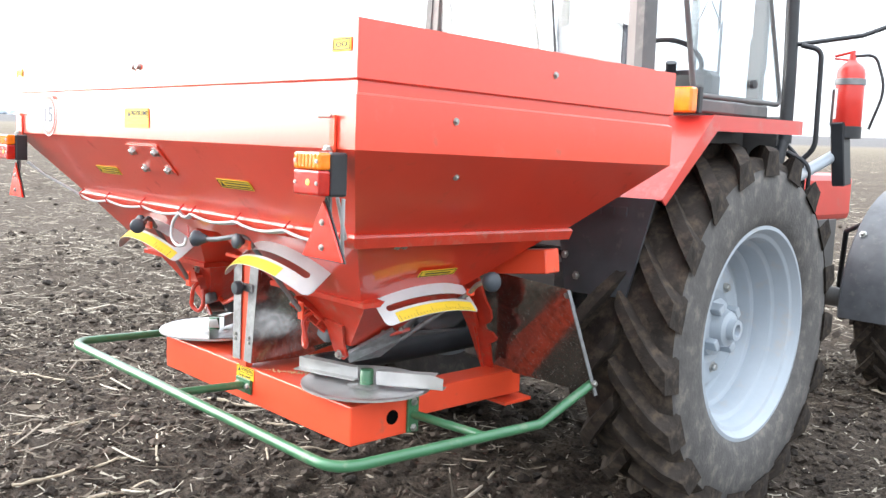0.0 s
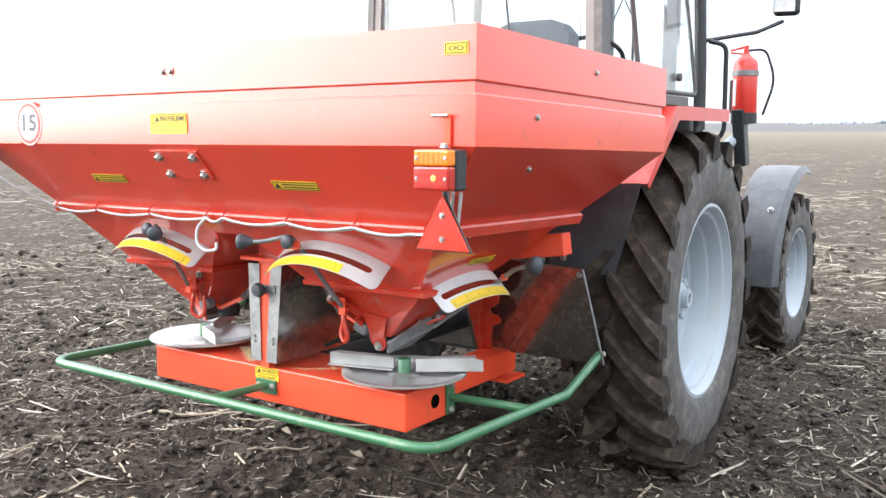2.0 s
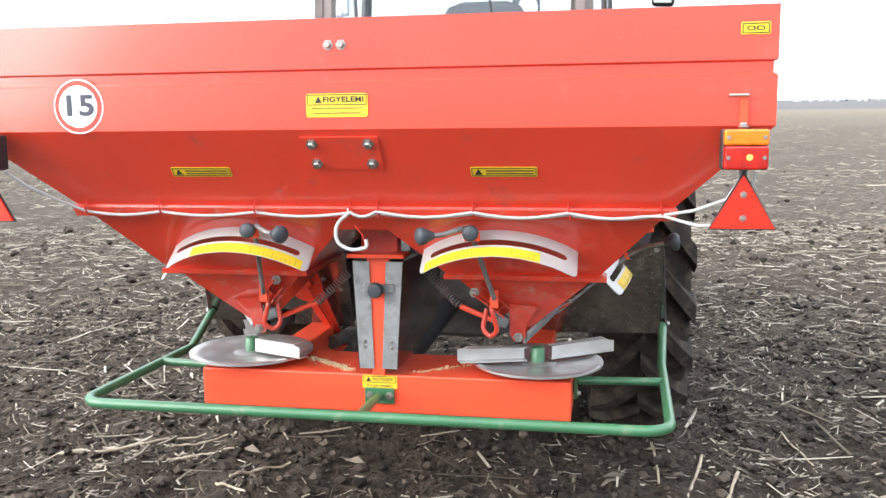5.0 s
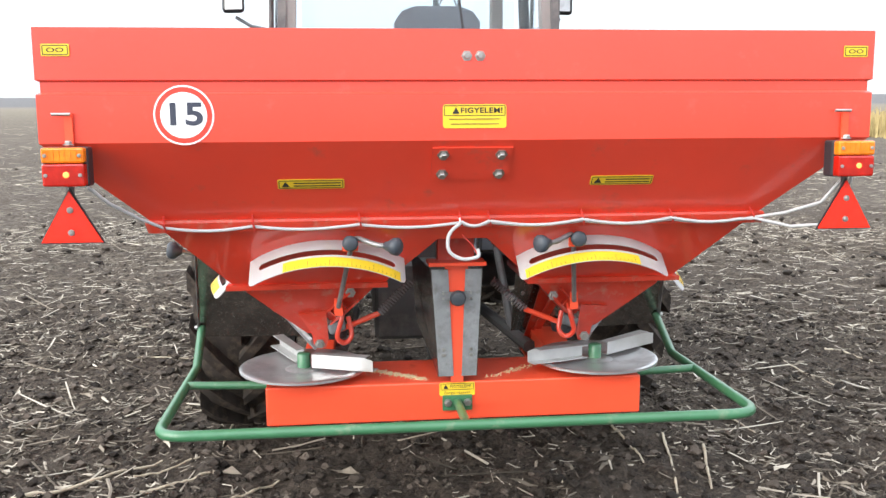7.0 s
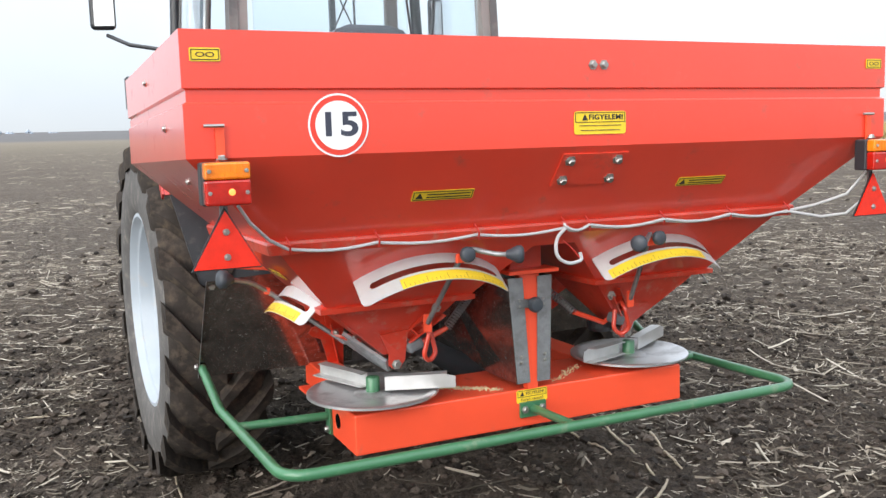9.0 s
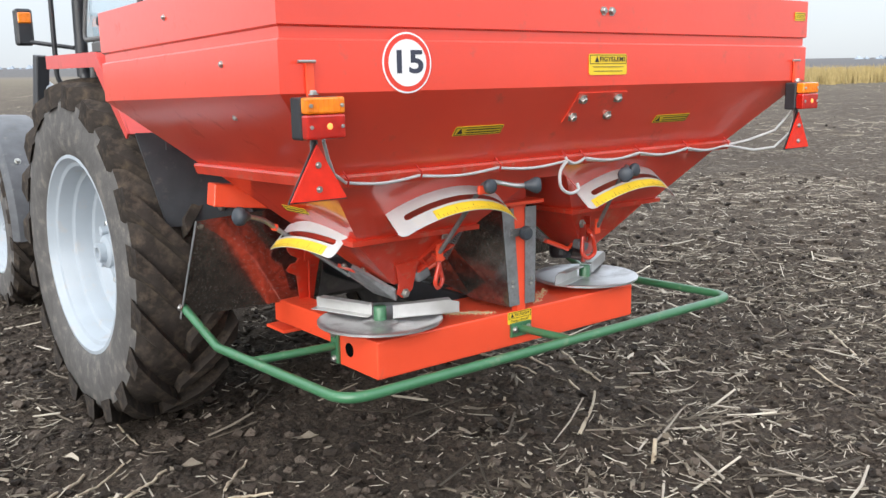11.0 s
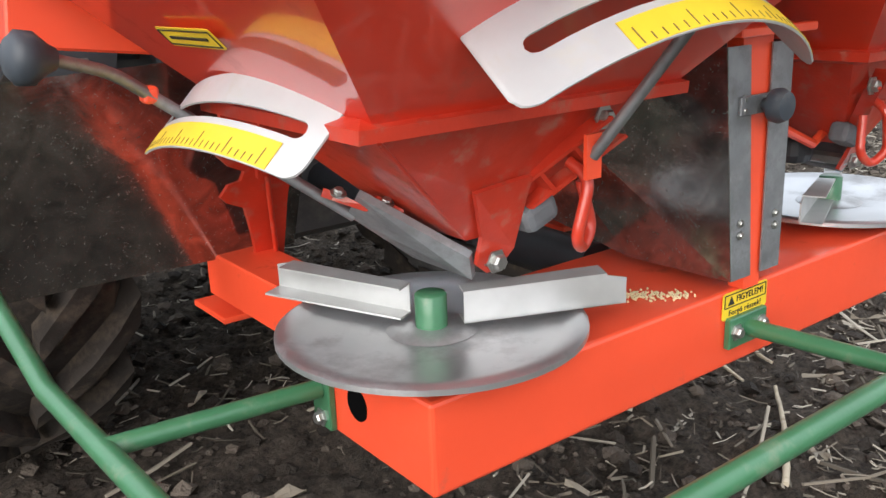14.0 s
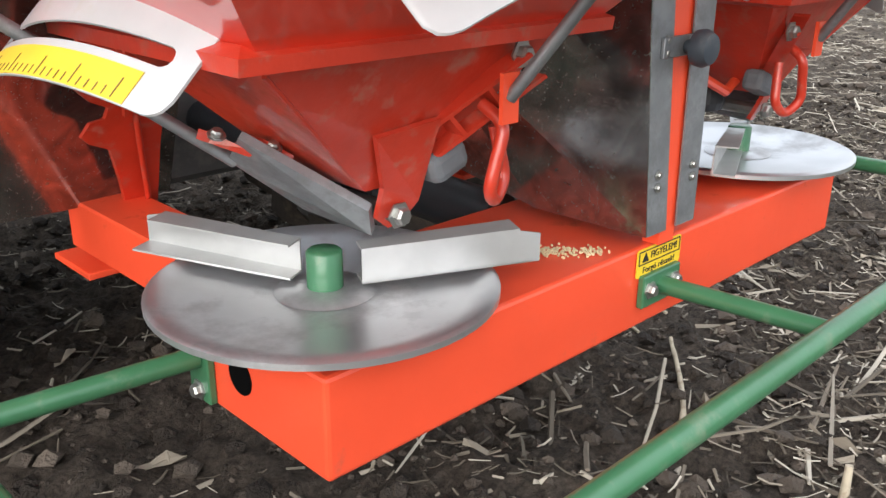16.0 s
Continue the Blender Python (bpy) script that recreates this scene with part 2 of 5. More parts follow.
SOIL = soil_material()


def glass_material():
    m = bpy.data.materials.new("cab_glass")
    m.use_nodes = True
    nt = m.node_tree
    b = nt.nodes["Principled BSDF"]
    b.inputs["Base Color"].default_value = (0.86, 0.92, 0.95, 1)
    b.inputs["Roughness"].default_value = 0.02
    b.inputs["Transmission Weight"].default_value = 1.0
    b.inputs["IOR"].default_value = 1.45
    return m


GLASS = glass_material()
LIT = bpy.data.materials.new("lit_bulb")
LIT.use_nodes = True
LIT.node_tree.nodes["Principled BSDF"].inputs["Base Color"].default_value = (0.9, 0.2, 0.05, 1)
LIT.node_tree.nodes["Principled BSDF"].inputs["Emission Color"].default_value = (1.0, 0.30, 0.06, 1)
LIT.node_tree.nodes["Principled BSDF"].inputs["Emission Strength"].default_value = 0.9


# ---- mesh helpers ----
def V(*a):
    return Vector(a)


def part(name, bm, mat, parent=None, label="", smooth=False, bevel=0.0, seg=1):
    if bevel:
        bmesh.ops.bevel(bm, geom=[e for e in bm.edges if len(e.link_faces) == 2 and e.calc_face_angle(0) > 0.5],
                        offset=bevel, segments=seg, affect="EDGES", profile=0.5, clamp_overlap=True)
    bmesh.ops.recalc_face_normals(bm, faces=bm.faces)
    me = bpy.data.meshes.new(name)
    bm.to_mesh(me)
    bm.free()
    me.materials.append(mat)
    if smooth:
        for p in me.polygons:
            p.use_smooth = True
        me.set_sharp_from_angle(angle=radians(50))
    ob = new(name, me)
    if parent:
        ob.parent = parent
    if label:
        ob["label"] = label
    return ob


def box(c, s, rot=None, bm=None):
    bm = bm or bmesh.new()
    m = Matrix.Translation(c) @ (rot or Matrix.Identity(4)) @ Matrix.Diagonal((*s, 1))
    bmesh.ops.create_cube(bm, size=1, matrix=m)
    return bm


def solid(poly, vec, bm=None):
    """A flat outline pushed along vec."""
    bm = bm or bmesh.new()
    a = [bm.verts.new(Vector(p)) for p in poly]
    b = [bm.verts.new(Vector(p) + Vector(vec)) for p in poly]
    bm.faces.new(a)
    bm.faces.new(b[::-1])
    for i in range(len(a)):
        j = (i + 1) % len(a)
        bm.faces.new((a[j], a[i], b[i], b[j]))
    return bm


def tube(pts, r, n=10, bm=None, closed=False, caps=True):
    bm = bm or bmesh.new()
    pts = [Vector(p) for p in pts]
    rings = []
    up = None
    cnt = len(pts)
    for i, p in enumerate(pts):
        if closed:
            d = (pts[(i + 1) % cnt] - pts[i - 1]).normalized()
        else:
            d = (pts[min(i + 1, cnt - 1)] - pts[max(i - 1, 0)]).normalized()
        if up is None:
            up = d.orthogonal().normalized()
        up = (up - d * up.dot(d)).normalized()
        s = d.cross(up)
        rr = r[i] if isinstance(r, (list, tuple)) else r
        rings.append([bm.verts.new(p + (up * math.cos(2 * math.pi * k / n) + s * math.sin(2 * math.pi * k / n)) * rr) for k in range(n)])
    for i in range(cnt if closed else cnt - 1):
        a, b = rings[i], rings[(i + 1) % cnt]
        for k in range(n):
            bm.faces.new((a[k], a[(k + 1) % n], b[(k + 1) % n], b[k]))
    if caps and not closed:
        bm.faces.new(rings[0][::-1])
        bm.faces.new(rings[-1])
    return bm


def lathe(profile, n=32, m=None, bm=None):
    """profile: (radius, height) pairs turned about z, then laid by m."""
    bm = bm or bmesh.new()
    m = m or Matrix.Identity(4)
    rings = []
    for r, z in profile:
        if r < 1e-6:
            rings.append([bm.verts.new(m @ V(0, 0, z))])
        else:
            rings.append([bm.verts.new(m @ V(r * math.cos(2 * math.pi * k / n), r * math.sin(2 * math.pi * k / n), z)) for k in range(n)])
    for a, b in zip(rings, rings[1:]):
        for k in range(n):
            j = (k + 1) % n
            if len(a) == 1 and len(b) == 1:
                continue
            if len(a) == 1:
                bm.faces.new((a[0], b[k], b[j]))
            elif len(b) == 1:
                bm.faces.new((a[k], a[j], b[0]))
            else:
                bm.faces.new((a[k], a[j], b[j], b[k]))
    return bm


def loft(rings, bm=None, cap=(True, True)):
    bm = bm or bmesh.new()
    vs = [[bm.verts.new(Vector(p)) for p in ring] for ring in rings]
    for a, b in zip(vs, vs[1:]):
        for k in range(len(a)):
            j = (k + 1) % len(a)
            bm.faces.new((a[k], a[j], b[j], b[k]))
    if cap[0]:
        bm.faces.new(vs[0][::-1])
    if cap[1]:
        bm.faces.new(vs[-1])
    return bm


def ball(c, r, squash=(1, 1, 1), bm=None, seg=14):
    bm = bm or bmesh.new()
    bmesh.ops.create_uvsphere(bm, u_segments=seg, v_segments=8, radius=r, matrix=Matrix.Translation(c) @ Matrix.Diagonal((*squash, 1)))
    return bm


def along(a, b):
    """The pose that lays z along a to b, at a."""
    return Matrix.Translation(a) @ (Vector(b) - Vector(a)).to_track_quat("Z", "Y").to_matrix().to_4x4()


def round_path(pts, r, steps=6):
    """Corners of a polyline rounded with radius r."""
    pts = [Vector(p) for p in pts]
    out = [pts[0]]
    for a, p, b in zip(pts, pts[1:], pts[2:]):
        u, v = (a - p).normalized(), (b - p).normalized()
        d = min(r, (a - p).length * 0.45, (b - p).length * 0.45)
        for i in range(steps + 1):
            t = i / steps
            out.append((p + u * d) * (1 - t) ** 2 + p * 2 * t * (1 - t) + (p + v * d) * t ** 2)
    out.append(pts[-1])
    return out


def bolt(parent, c, way, r=0.011, name="bolt"):
    m = along(c, Vector(c) + Vector(way))
    bm = lathe([(r * 1.5, 0), (r * 1.5, 0.003), (r, 0.003), (r, r * 0.9), (r * 0.8, r * 1.2), (0, r * 1.2)], 6 if r > 0.008 else 8, m)
    return part(name, bm, BOLT, parent)


def text_part(parent, words, m, size, mat, name="lettering", extrude=0.0006, spacing=1.0, bold=0.0):
    cu = bpy.data.curves.new(name, "FONT")
    cu.body, cu.size, cu.extrude, cu.align_x, cu.align_y = words, size, extrude, "CENTER", "CENTER"
    cu.space_character, cu.offset = spacing, bold
    tmp = new(name + "_curve", cu)
    me = bpy.data.meshes.new_from_object(tmp.evaluated_get(bpy.context.evaluated_depsgraph_get()))
    bpy.data.objects.remove(tmp)
    me.materials.clear()
    me.materials.append(mat)
    ob = new(name, me)
    ob.parent = parent
    ob.matrix_basis = m
    return ob


def thing(name, label, category, **k):
    return tagged(new(name), label, category, **k)


# ---- field ----
def ground_height(x, y):
    p = Vector((x, y, 0))
    h = 0.045 * noise.noise(p * 0.9) + 0.035 * noise.noise(p * 2.7) + 0.034 * noise.noise(p * 6.3) - 0.022 * abs(noise.noise(p * 11)) + 0.018 * noise.noise(p * 17) + (0.013 * abs(noise.noise(p * 31)) + 0.007 * noise.noise(p * 57) if abs(x) < 3.6 and abs(y) < 3.6 else 0.0)
    # the wheel's rut beside the machine
    t = max(0.0, min(1.0, ((x + 1.36) * 0.41 - (y - 1.31) * 1.11) / 1.40))
    h -= 0.05 * math.exp(-((x + 1.36 - 0.41 * t) ** 2 + (y - 1.31 + 1.11 * t) ** 2) / 0.012)
    d = math.hypot(x, y)
    return h * min(1.0, 14 / max(d, 1)) - 0.01 + 0.025 * max(-6, min(8, y)) + max(0, d - 30) * (0.010 + 0.016 * max(0.0, y / max(d, 1)))


def field():
    side = np.concatenate([np.linspace(3.25, 8.4, 112), np.geomspace(8.7, 2600, 30)])
    xs = np.concatenate([-side[::-1], np.linspace(-3.21, 3.21, 358), side])
    verts = [(float(x), float(y), ground_height(float(x), float(y))) for y in xs for x in xs]
    n = len(xs)
    faces = [(j * n + i, j * n + i + 1, (j + 1) * n + i + 1, (j + 1) * n + i) for j in range(n - 1) for i in range(n - 1)]
    me = bpy.data.meshes.new("ground")
    me.from_pydata(verts, [], faces)
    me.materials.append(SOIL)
    for p in me.polygons:
        p.use_smooth = True
    return tagged(new("ground", me), "dark tilled field soil with lying straw and maize stalks", "ground", kind="structure")


field()


def scatter(name, count, build, mat, label, category, spread):
    rng = random.Random(len(name) * 7 + count)
    verts, faces = [], []
    for _ in range(count):
        x, y = spread(rng)
        build(rng, x, y, verts, faces)
    me = bpy.data.meshes.new(name)
    me.from_pydata(verts, [], faces)
    me.materials.append(mat)
    return tagged(new(name, me), label, category, kind="stuff")


def near(rng):
    a, r = rng.uniform(0, 2 * math.pi), abs(5.3 * math.sqrt(rng.random()) + rng.gauss(0, 0.55))
    return r * math.cos(a) * 1.05, r * math.sin(a) - 0.2


def clumped(rng):
    """Straw lies in drifts with barer soil between."""
    while True:
        x, y = near(rng)
        # barer freshly worked soil where the machine stands
        if abs(x) < 1.25 and 0.15 < y < 4 and rng.random() < 0.65:
            continue
        if noise.noise(Vector((x * 1.3, y * 1.3, 4))) + 0.7 * noise.noise(Vector((x * 4, y * 4, 9))) > rng.uniform(-0.75, 0.45) - (0.25 if x > -0.2 and y < 0.4 else 0.0):
            return x, y


def further(rng):
    a, r = rng.uniform(0, 2 * math.pi), 8 + 22 * rng.random() ** 1.3
    return r * math.cos(a), r * math.sin(a)


def outer(rng):
    a, r = rng.uniform(0, 2 * math.pi), 20 + 75 * rng.random() ** 1.5
    return r * math.cos(a), r * math.sin(a)


def stalk(size):
    def build(rng, x, y, verts, faces):
        big = rng.random() < 0.045
        length = rng.uniform(0.12, 0.55) * size if big else rng.uniform(0.015, 0.12) * size
        w = (rng.uniform(0.004, 0.009) if big else rng.uniform(0.0012, 0.0042)) * size
        a = rng.uniform(0, 6.28)
        d = Vector((math.cos(a), math.sin(a), rng.gauss(0, 0.16)))
        s = Vector((-d.y, d.x, 0)).normalized()
        up = Vector((0, 0, 1))
        z = ground_height(x, y) + w * 0.8 + rng.uniform(-0.006, 0.014)
        bend = rng.gauss(0, 0.018) * length
        base = len(verts)
        for t in (-0.5, 0.0, 0.5):
            c = Vector((x, y, z)) + d * (t * length) + s * (bend * (1 - 4 * t * t)) + up * (0.01 * abs(t))
            k = 1.0 if t < 0.4 else rng.uniform(0.5, 1.0)
            for q in range(4):
                g = q * math.pi / 2 + 0.4
                verts.append(tuple(c + s * (math.cos(g) * w * k) + up * (math.sin(g) * w * 0.7 * k)))
        for r in (0, 4):
            for q in range(4):
                faces.append((base + r + q, base + r + (q + 1) % 4, base + r + 4 + (q + 1) % 4, base + r + 4 + q))
        faces.append((base + 3, base + 2, base + 1, base))
        faces.append((base + 8, base + 9, base + 10, base + 11))
    return build


def clod(size):
    def build(rng, x, y, verts, faces):
        r = min(0.034, rng.paretovariate(1.75) * 0.0065) * size
        z = ground_height(x, y) + r * 0.25
        base = len(verts)
        for q in ((1, 0, 0), (-1, 0, 0), (0, 1, 0), (0, -1, 0), (0, 0, 1), (0, 0, -1), (.6, .6, .5), (-.6, .6, .5), (-.6, -.6, .5), (.6, -.6, .5)):
            k = r * rng.uniform(0.7, 1.25)
            verts.append((x + q[0] * k, y + q[1] * k, z + q[2] * k * 0.8))
        for f in ((0, 6, 9), (6, 0, 2), (2, 7, 6), (7, 2, 1), (1, 8, 7), (8, 1, 3), (3, 9, 8), (9, 3, 0), (6, 4, 9), (6, 7, 4), (7, 8, 4), (8, 9, 4),
                  (0, 5, 2), (2, 5, 1), (1, 5, 3), (3, 5, 0)):
            faces.append(tuple(base + i for i in f))
    return build


scatter("straw_litter", 31000, stalk(0.95), STRAW, "pale dry straw and stalk pieces lying on the soil", "straw", clumped)

def husk(rng, x, y, verts, faces):
    length, w, a = rng.uniform(0.03, 0.15), rng.uniform(0.004, 0.010), rng.uniform(0, 6.28)
    d, s = Vector((math.cos(a), math.sin(a), 0)), Vector((-math.sin(a), math.cos(a), 0))
    z = ground_height(x, y) + 0.012
    b = len(verts)
    for i in range(4):
        t = i / 3 - 0.5
        c = Vector((x, y, z + rng.uniform(0, 0.022))) + d * (t * length)
        k = w * (1 - 1.1 * t * t * rng.uniform(1, 3))
        tilt = rng.gauss(0, 0.006)
        verts.extend((tuple(c + s * k + Vector((0, 0, tilt))), tuple(c - s * k - Vector((0, 0, tilt))), tuple(c - Vector((0, 0, 0.003)))))
    for i in range(3):
        q = b + i * 3
        faces.extend(((q, q + 3, q + 4, q + 1), (q + 1, q + 4, q + 5, q + 2), (q + 2, q + 5, q + 3, q)))


def chaff(rng, x, y, verts, faces):
    """A short broken flake of stalk or leaf."""
    length, w, a = rng.uniform(0.012, 0.065), rng.uniform(0.002, 0.0085), rng.uniform(0, 6.28)
    d, s = Vector((math.cos(a), math.sin(a), rng.gauss(0, 0.3))), Vector((-math.sin(a), math.cos(a), rng.gauss(0, 0.3)))
    c = Vector((x, y, ground_height(x, y) + rng.uniform(0.001, 0.014)))
    b = len(verts)
    for t, k in ((-0.5, rng.uniform(0.5, 1)), (0.5, rng.uniform(0.3, 1))):
        p = c + d * (length * t)
        verts.extend((tuple(p + s * w * k), tuple(p - s * w * k), tuple(p + Vector((0, 0, w * 0.5)))))
    faces.extend(((b, b + 3, b + 5, b + 2), (b + 1, b + 2, b + 5, b + 4), (b, b + 1, b + 4, b + 3), (b, b + 2, b + 1), (b + 3, b + 4, b + 5)))


scatter("chaff_litter", 24000, chaff, HUSK, "small pale flakes of broken straw mixed into the soil", "straw", clumped)
scatter("husk_litter", 1500, husk, HUSK, "pale dry maize husks and leaves on the soil", "husks", clumped)


def chip(size):
    def build(rng, x, y, verts, faces):
        length, w, a = rng.uniform(0.02, 0.2) * size, rng.uniform(0.002, 0.0055) * size, rng.gauss(0.5, 1.1)
        d, s = Vector((math.cos(a), math.sin(a), rng.gauss(0, 0.12))), Vector((-math.sin(a), math.cos(a), 0))
        c = Vector((x, y, ground_height(x, y) + w + rng.uniform(0, 0.015)))
        b = len(verts)
        for t in (-0.5, 0.5):
            p = c + d * (length * t)
            verts.extend((tuple(p + s * w), tuple(p - s * w), tuple(p + Vector((0, 0, w)))))
        faces.extend(((b, b + 3, b + 5, b + 2), (b + 1, b + 2, b + 5, b + 4), (b, b + 1, b + 4, b + 3), (b, b + 2, b + 1), (b + 3, b + 4, b + 5)))
    return build


def middle(rng):
    a, r = rng.uniform(0, 2 * math.pi), math.sqrt(rng.uniform(4.6 ** 2, 11.5 ** 2))
    return r * math.cos(a), r * math.sin(a)


scatter("mid_chaff_litter", 26000, chaff, HUSK, "small pale flakes of straw over the field", "straw", middle)
scatter("mid_soil_clods", 10000, clod(1.5), CLOD, "crumbs and clods of soil over the field", "soil", middle)
scatter("mid_straw_litter", 46000, chip(0.95), STRAW, "pale straw residue lying around the machine", "straw", middle)
scatter("far_straw_litter", 36000, chip(1.5), FARSTRAW, "pale straw residue scattered over the further field", "straw", further)
scatter("outer_straw_litter", 24000, chip(2.8), FARSTRAW, "pale straw residue thinning out over the open field", "straw", outer)
scatter("soil_clods", 40000, clod(1.0), CLOD, "loose dark crumbs and clods of tilled soil", "soil", near)
scatter("far_soil_clods", 4000, clod(1.6), CLOD, "clods of soil over the further field", "soil", further)


def lay_stalks():
    """Single broken maize stalks and leaves on the soil round the machine, each from one end to the other."""
    ends = ((-3.37, .16, -2.84, .36), (-2.03, -.28, -1.93, .45), (-1.27, -.46, -1.23, .15), (-.92, -.34, -.95, .07), (-1.02, 1.9, -1.04, 1.46),
            (-.98, .72, -.79, .61), (-.93, .76, -.72, 1.0), (-1.34, .95, -1.05, 1.09), (.60, .24, 1.05, .56), (1.01, 1.47, 1.02, .97), (1.58, 2.17, 1.75, 1.33),
            (1.24, 1.32, 1.09, .7), (-1.97, -.14, -1.92, .37), (-1.5, .36, -1.09, .16), (1.38, 1.12, 1.25, .7), (2.37, .33, 2.15, -.27), (3.1, .41, 2.71, .02),
            (-1.87, .86, -1.32, 1.34), (-1.41, 1.13, -1.13, 1.3), (2.42, 2.72, 2.61, 1.91), (2.93, 2.76, 3.07, 2.42), (-1.81, 2.98, -1.41, 3.0))
    rng = random.Random(12)
    for x0, y0, x1, y1 in ends:
        n, pts, rad = 14, [], []
        r = rng.uniform(0.006, 0.010)
        bow = rng.gauss(0, 0.02)
        for i in range(n + 1):
            t = i / n
            x, y = x0 + (x1 - x0) * t - (y1 - y0) * bow * 4 * t * (1 - t), y0 + (y1 - y0) * t + (x1 - x0) * bow * 4 * t * (1 - t)
            pts.append((x, y, ground_height(x, y) * 0.5 + 0.5 * ((1 - t) * ground_height(x0, y0) + t * ground_height(x1, y1)) + r + 0.004))
            # a knot at every fifth step, thinner towards the tip
            rad.append(r * (1.25 if i % 5 == 2 else 1.0) * (1 - 0.35 * t) * rng.uniform(0.92, 1.05))
        tagged(part("maize_stalk", tube(pts, rad, 8), STALK, smooth=True), "broken pale dry maize stalk lying on soil", "stalk", group="maize stalks on the soil")
    x, y = 0.66, -0.14
    z = ground_height(x, y)
    tagged(part("maize_stub", tube([(x, y, z - 0.02), (x + 0.006, y, z + 0.05), (x + 0.016, y + 0.004, z + 0.11)], [0.013, 0.011, 0.009], 9), STALK, smooth=True),
           "short cut maize stub standing in the soil", "stub")


lay_stalks()


def standing_grass():
    rng = random.Random(5)
    verts, faces = [], []
    for _ in range(17000):
        x = rng.uniform(26, 125)
        y = 46 - 0.18 * x + rng.expovariate(1 / 9.0) + rng.gauss(0, 0.8)
        z = ground_height(x, y) - 0.05
        h, w, a = rng.uniform(0.7, 1.45), rng.uniform(0.03, 0.10), rng.uniform(0, 3.14)
        b = len(verts)
        ca, sa = math.cos(a) * w, math.sin(a) * w
        lx, ly = rng.gauss(0, 0.2), rng.gauss(0, 0.2)
        verts += [(x - ca, y - sa, z), (x + ca, y + sa, z), (x + lx, y + ly, z + h), (x + sa, y - ca, z)]
        faces += [(b, b + 1, b + 2), (b + 1, b + 3, b + 2), (b + 3, b, b + 2)]
    me = bpy.data.meshes.new("dry_grass")
    me.from_pydata(verts, [], faces)
    me.materials.append(DRYGRASS)
    tagged(new("dry_grass", me), "strip of tall yellow dry grass at the field edge", "grass", kind="stuff")


standing_grass()


def far_woods():
    rng = random.Random(9)
    verts, faces = [], []
    for k in range(420):
        a = rng.uniform(0, 2 * math.pi)
        if noise.noise(Vector((math.cos(a) * 3, math.sin(a) * 3, 2))) < -0.05:
            continue
        d = rng.uniform(900, 1300)
        x, y, z = d * math.cos(a), d * math.sin(a), ground_height(d * math.cos(a), d * math.sin(a))
        for _ in range(5):
            r = rng.uniform(2, 5)
            cx, cy, cz = x + rng.gauss(0, 14), y + rng.gauss(0, 14), z + rng.uniform(-3, 1.5)
            b = len(verts)
            for q in ((1, 0, 0), (-1, 0, 0), (0, 1, 0), (0, -1, 0), (0, 0, 1), (0, 0, -1)):
                verts.append((cx + q[0] * r, cy + q[1] * r, cz + q[2] * r))
            for f in ((0, 2, 4), (2, 1, 4), (1, 3, 4), (3, 0, 4), (2, 0, 5), (1, 2, 5), (3, 1, 5), (0, 3, 5)):
                faces.append(tuple(b + i for i in f))
    me = bpy.data.meshes.new("far_woods")
    me.from_pydata(verts, [], faces)
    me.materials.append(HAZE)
    tagged(new("far_woods", me), "hazy blue-grey line of trees on the horizon", "trees", kind="stuff")


far_woods()

# ---- fertiliser spreader ----
spreader = thing("fertiliser_spreader", "red twin-disc fertiliser spreader with green guard rail behind tractor", "spreader")
YR, YF, HX = -0.435, 0.94, 1.212


def hop(x, y, z):
    """The hopper leans a little towards the tractor."""
    return Vector((x, y, z - 0.014 * (y + 0.42)))


def ring(off, z, yr=YR, yf=YF, hx=HX):
    return [hop(-hx + off, yr + off, z), hop(hx - off, yr + off, z), hop(hx - off, yf - off, z), hop(-hx + off, yf - off, z)]


hopper = part("hopper", loft([
    [hop(-0.965, -0.235, 1.372), hop(0.965, -0.235, 1.372), hop(0.965, 0.70, 1.372), hop(-0.965, 0.70, 1.372)],
    ring(0, 1.612), ring(0, 1.745), ring(0.028, 1.764), ring(0.028, 1.771), ring(0, 1.785), ring(0, 1.927), ring(0.02, 1.929), ring(0.022, 1.90),
    ring(0.01, 1.89), ring(0.01, 1.62),
    [hop(-0.95, -0.22, 1.385), hop(0.95, -0.22, 1.385), hop(0.95, 0.685, 1.385), hop(-0.95, 0.685, 1.385)]]),
    RED, spreader, "glossy red sheet-steel hopper", bevel=0.004, seg=2)


def y_rear(z):
    return -0.235 + (1.372 - z) * 0.80


def y_front(z):
    return 0.70 - (1.372 - z) * 1.36


# both funnels under the hopper, with the gap between them
outline = [(-0.965, 1.366), (0.965, 1.366), (0.742, 1.118), (0.262, 1.118), (0.08, 1.29), (-0.08, 1.29), (-0.262, 1.118), (-0.742, 1.118)]
bm = bmesh.new()
ra = [bm.verts.new(hop(x, y_rear(z), z + (0.014 * (y_rear(z) + 0.42)))) for x, z in outline]
fa = [bm.verts.new(hop(x, y_front(z), z + 0.012)) for x, z in outline]
bm.faces.new(ra)
bm.faces.new(fa[::-1])
for i in range(8):
    j = (i + 1) % 8
    bm.faces.new((ra[j], ra[i], fa[i], fa[j]))
funnels = part("funnel_section", bm, FUNNEL_RED, spreader, "red sheet-steel funnel section", bevel=0.003)


def lip_ring(o, z):
    return [hop(-0.965 - o, -0.235 - o, z), hop(0.965 + o, -0.235 - o, z), hop(0.965 + o, 0.70 + o, z), hop(-0.965 - o, 0.70 + o, z)]


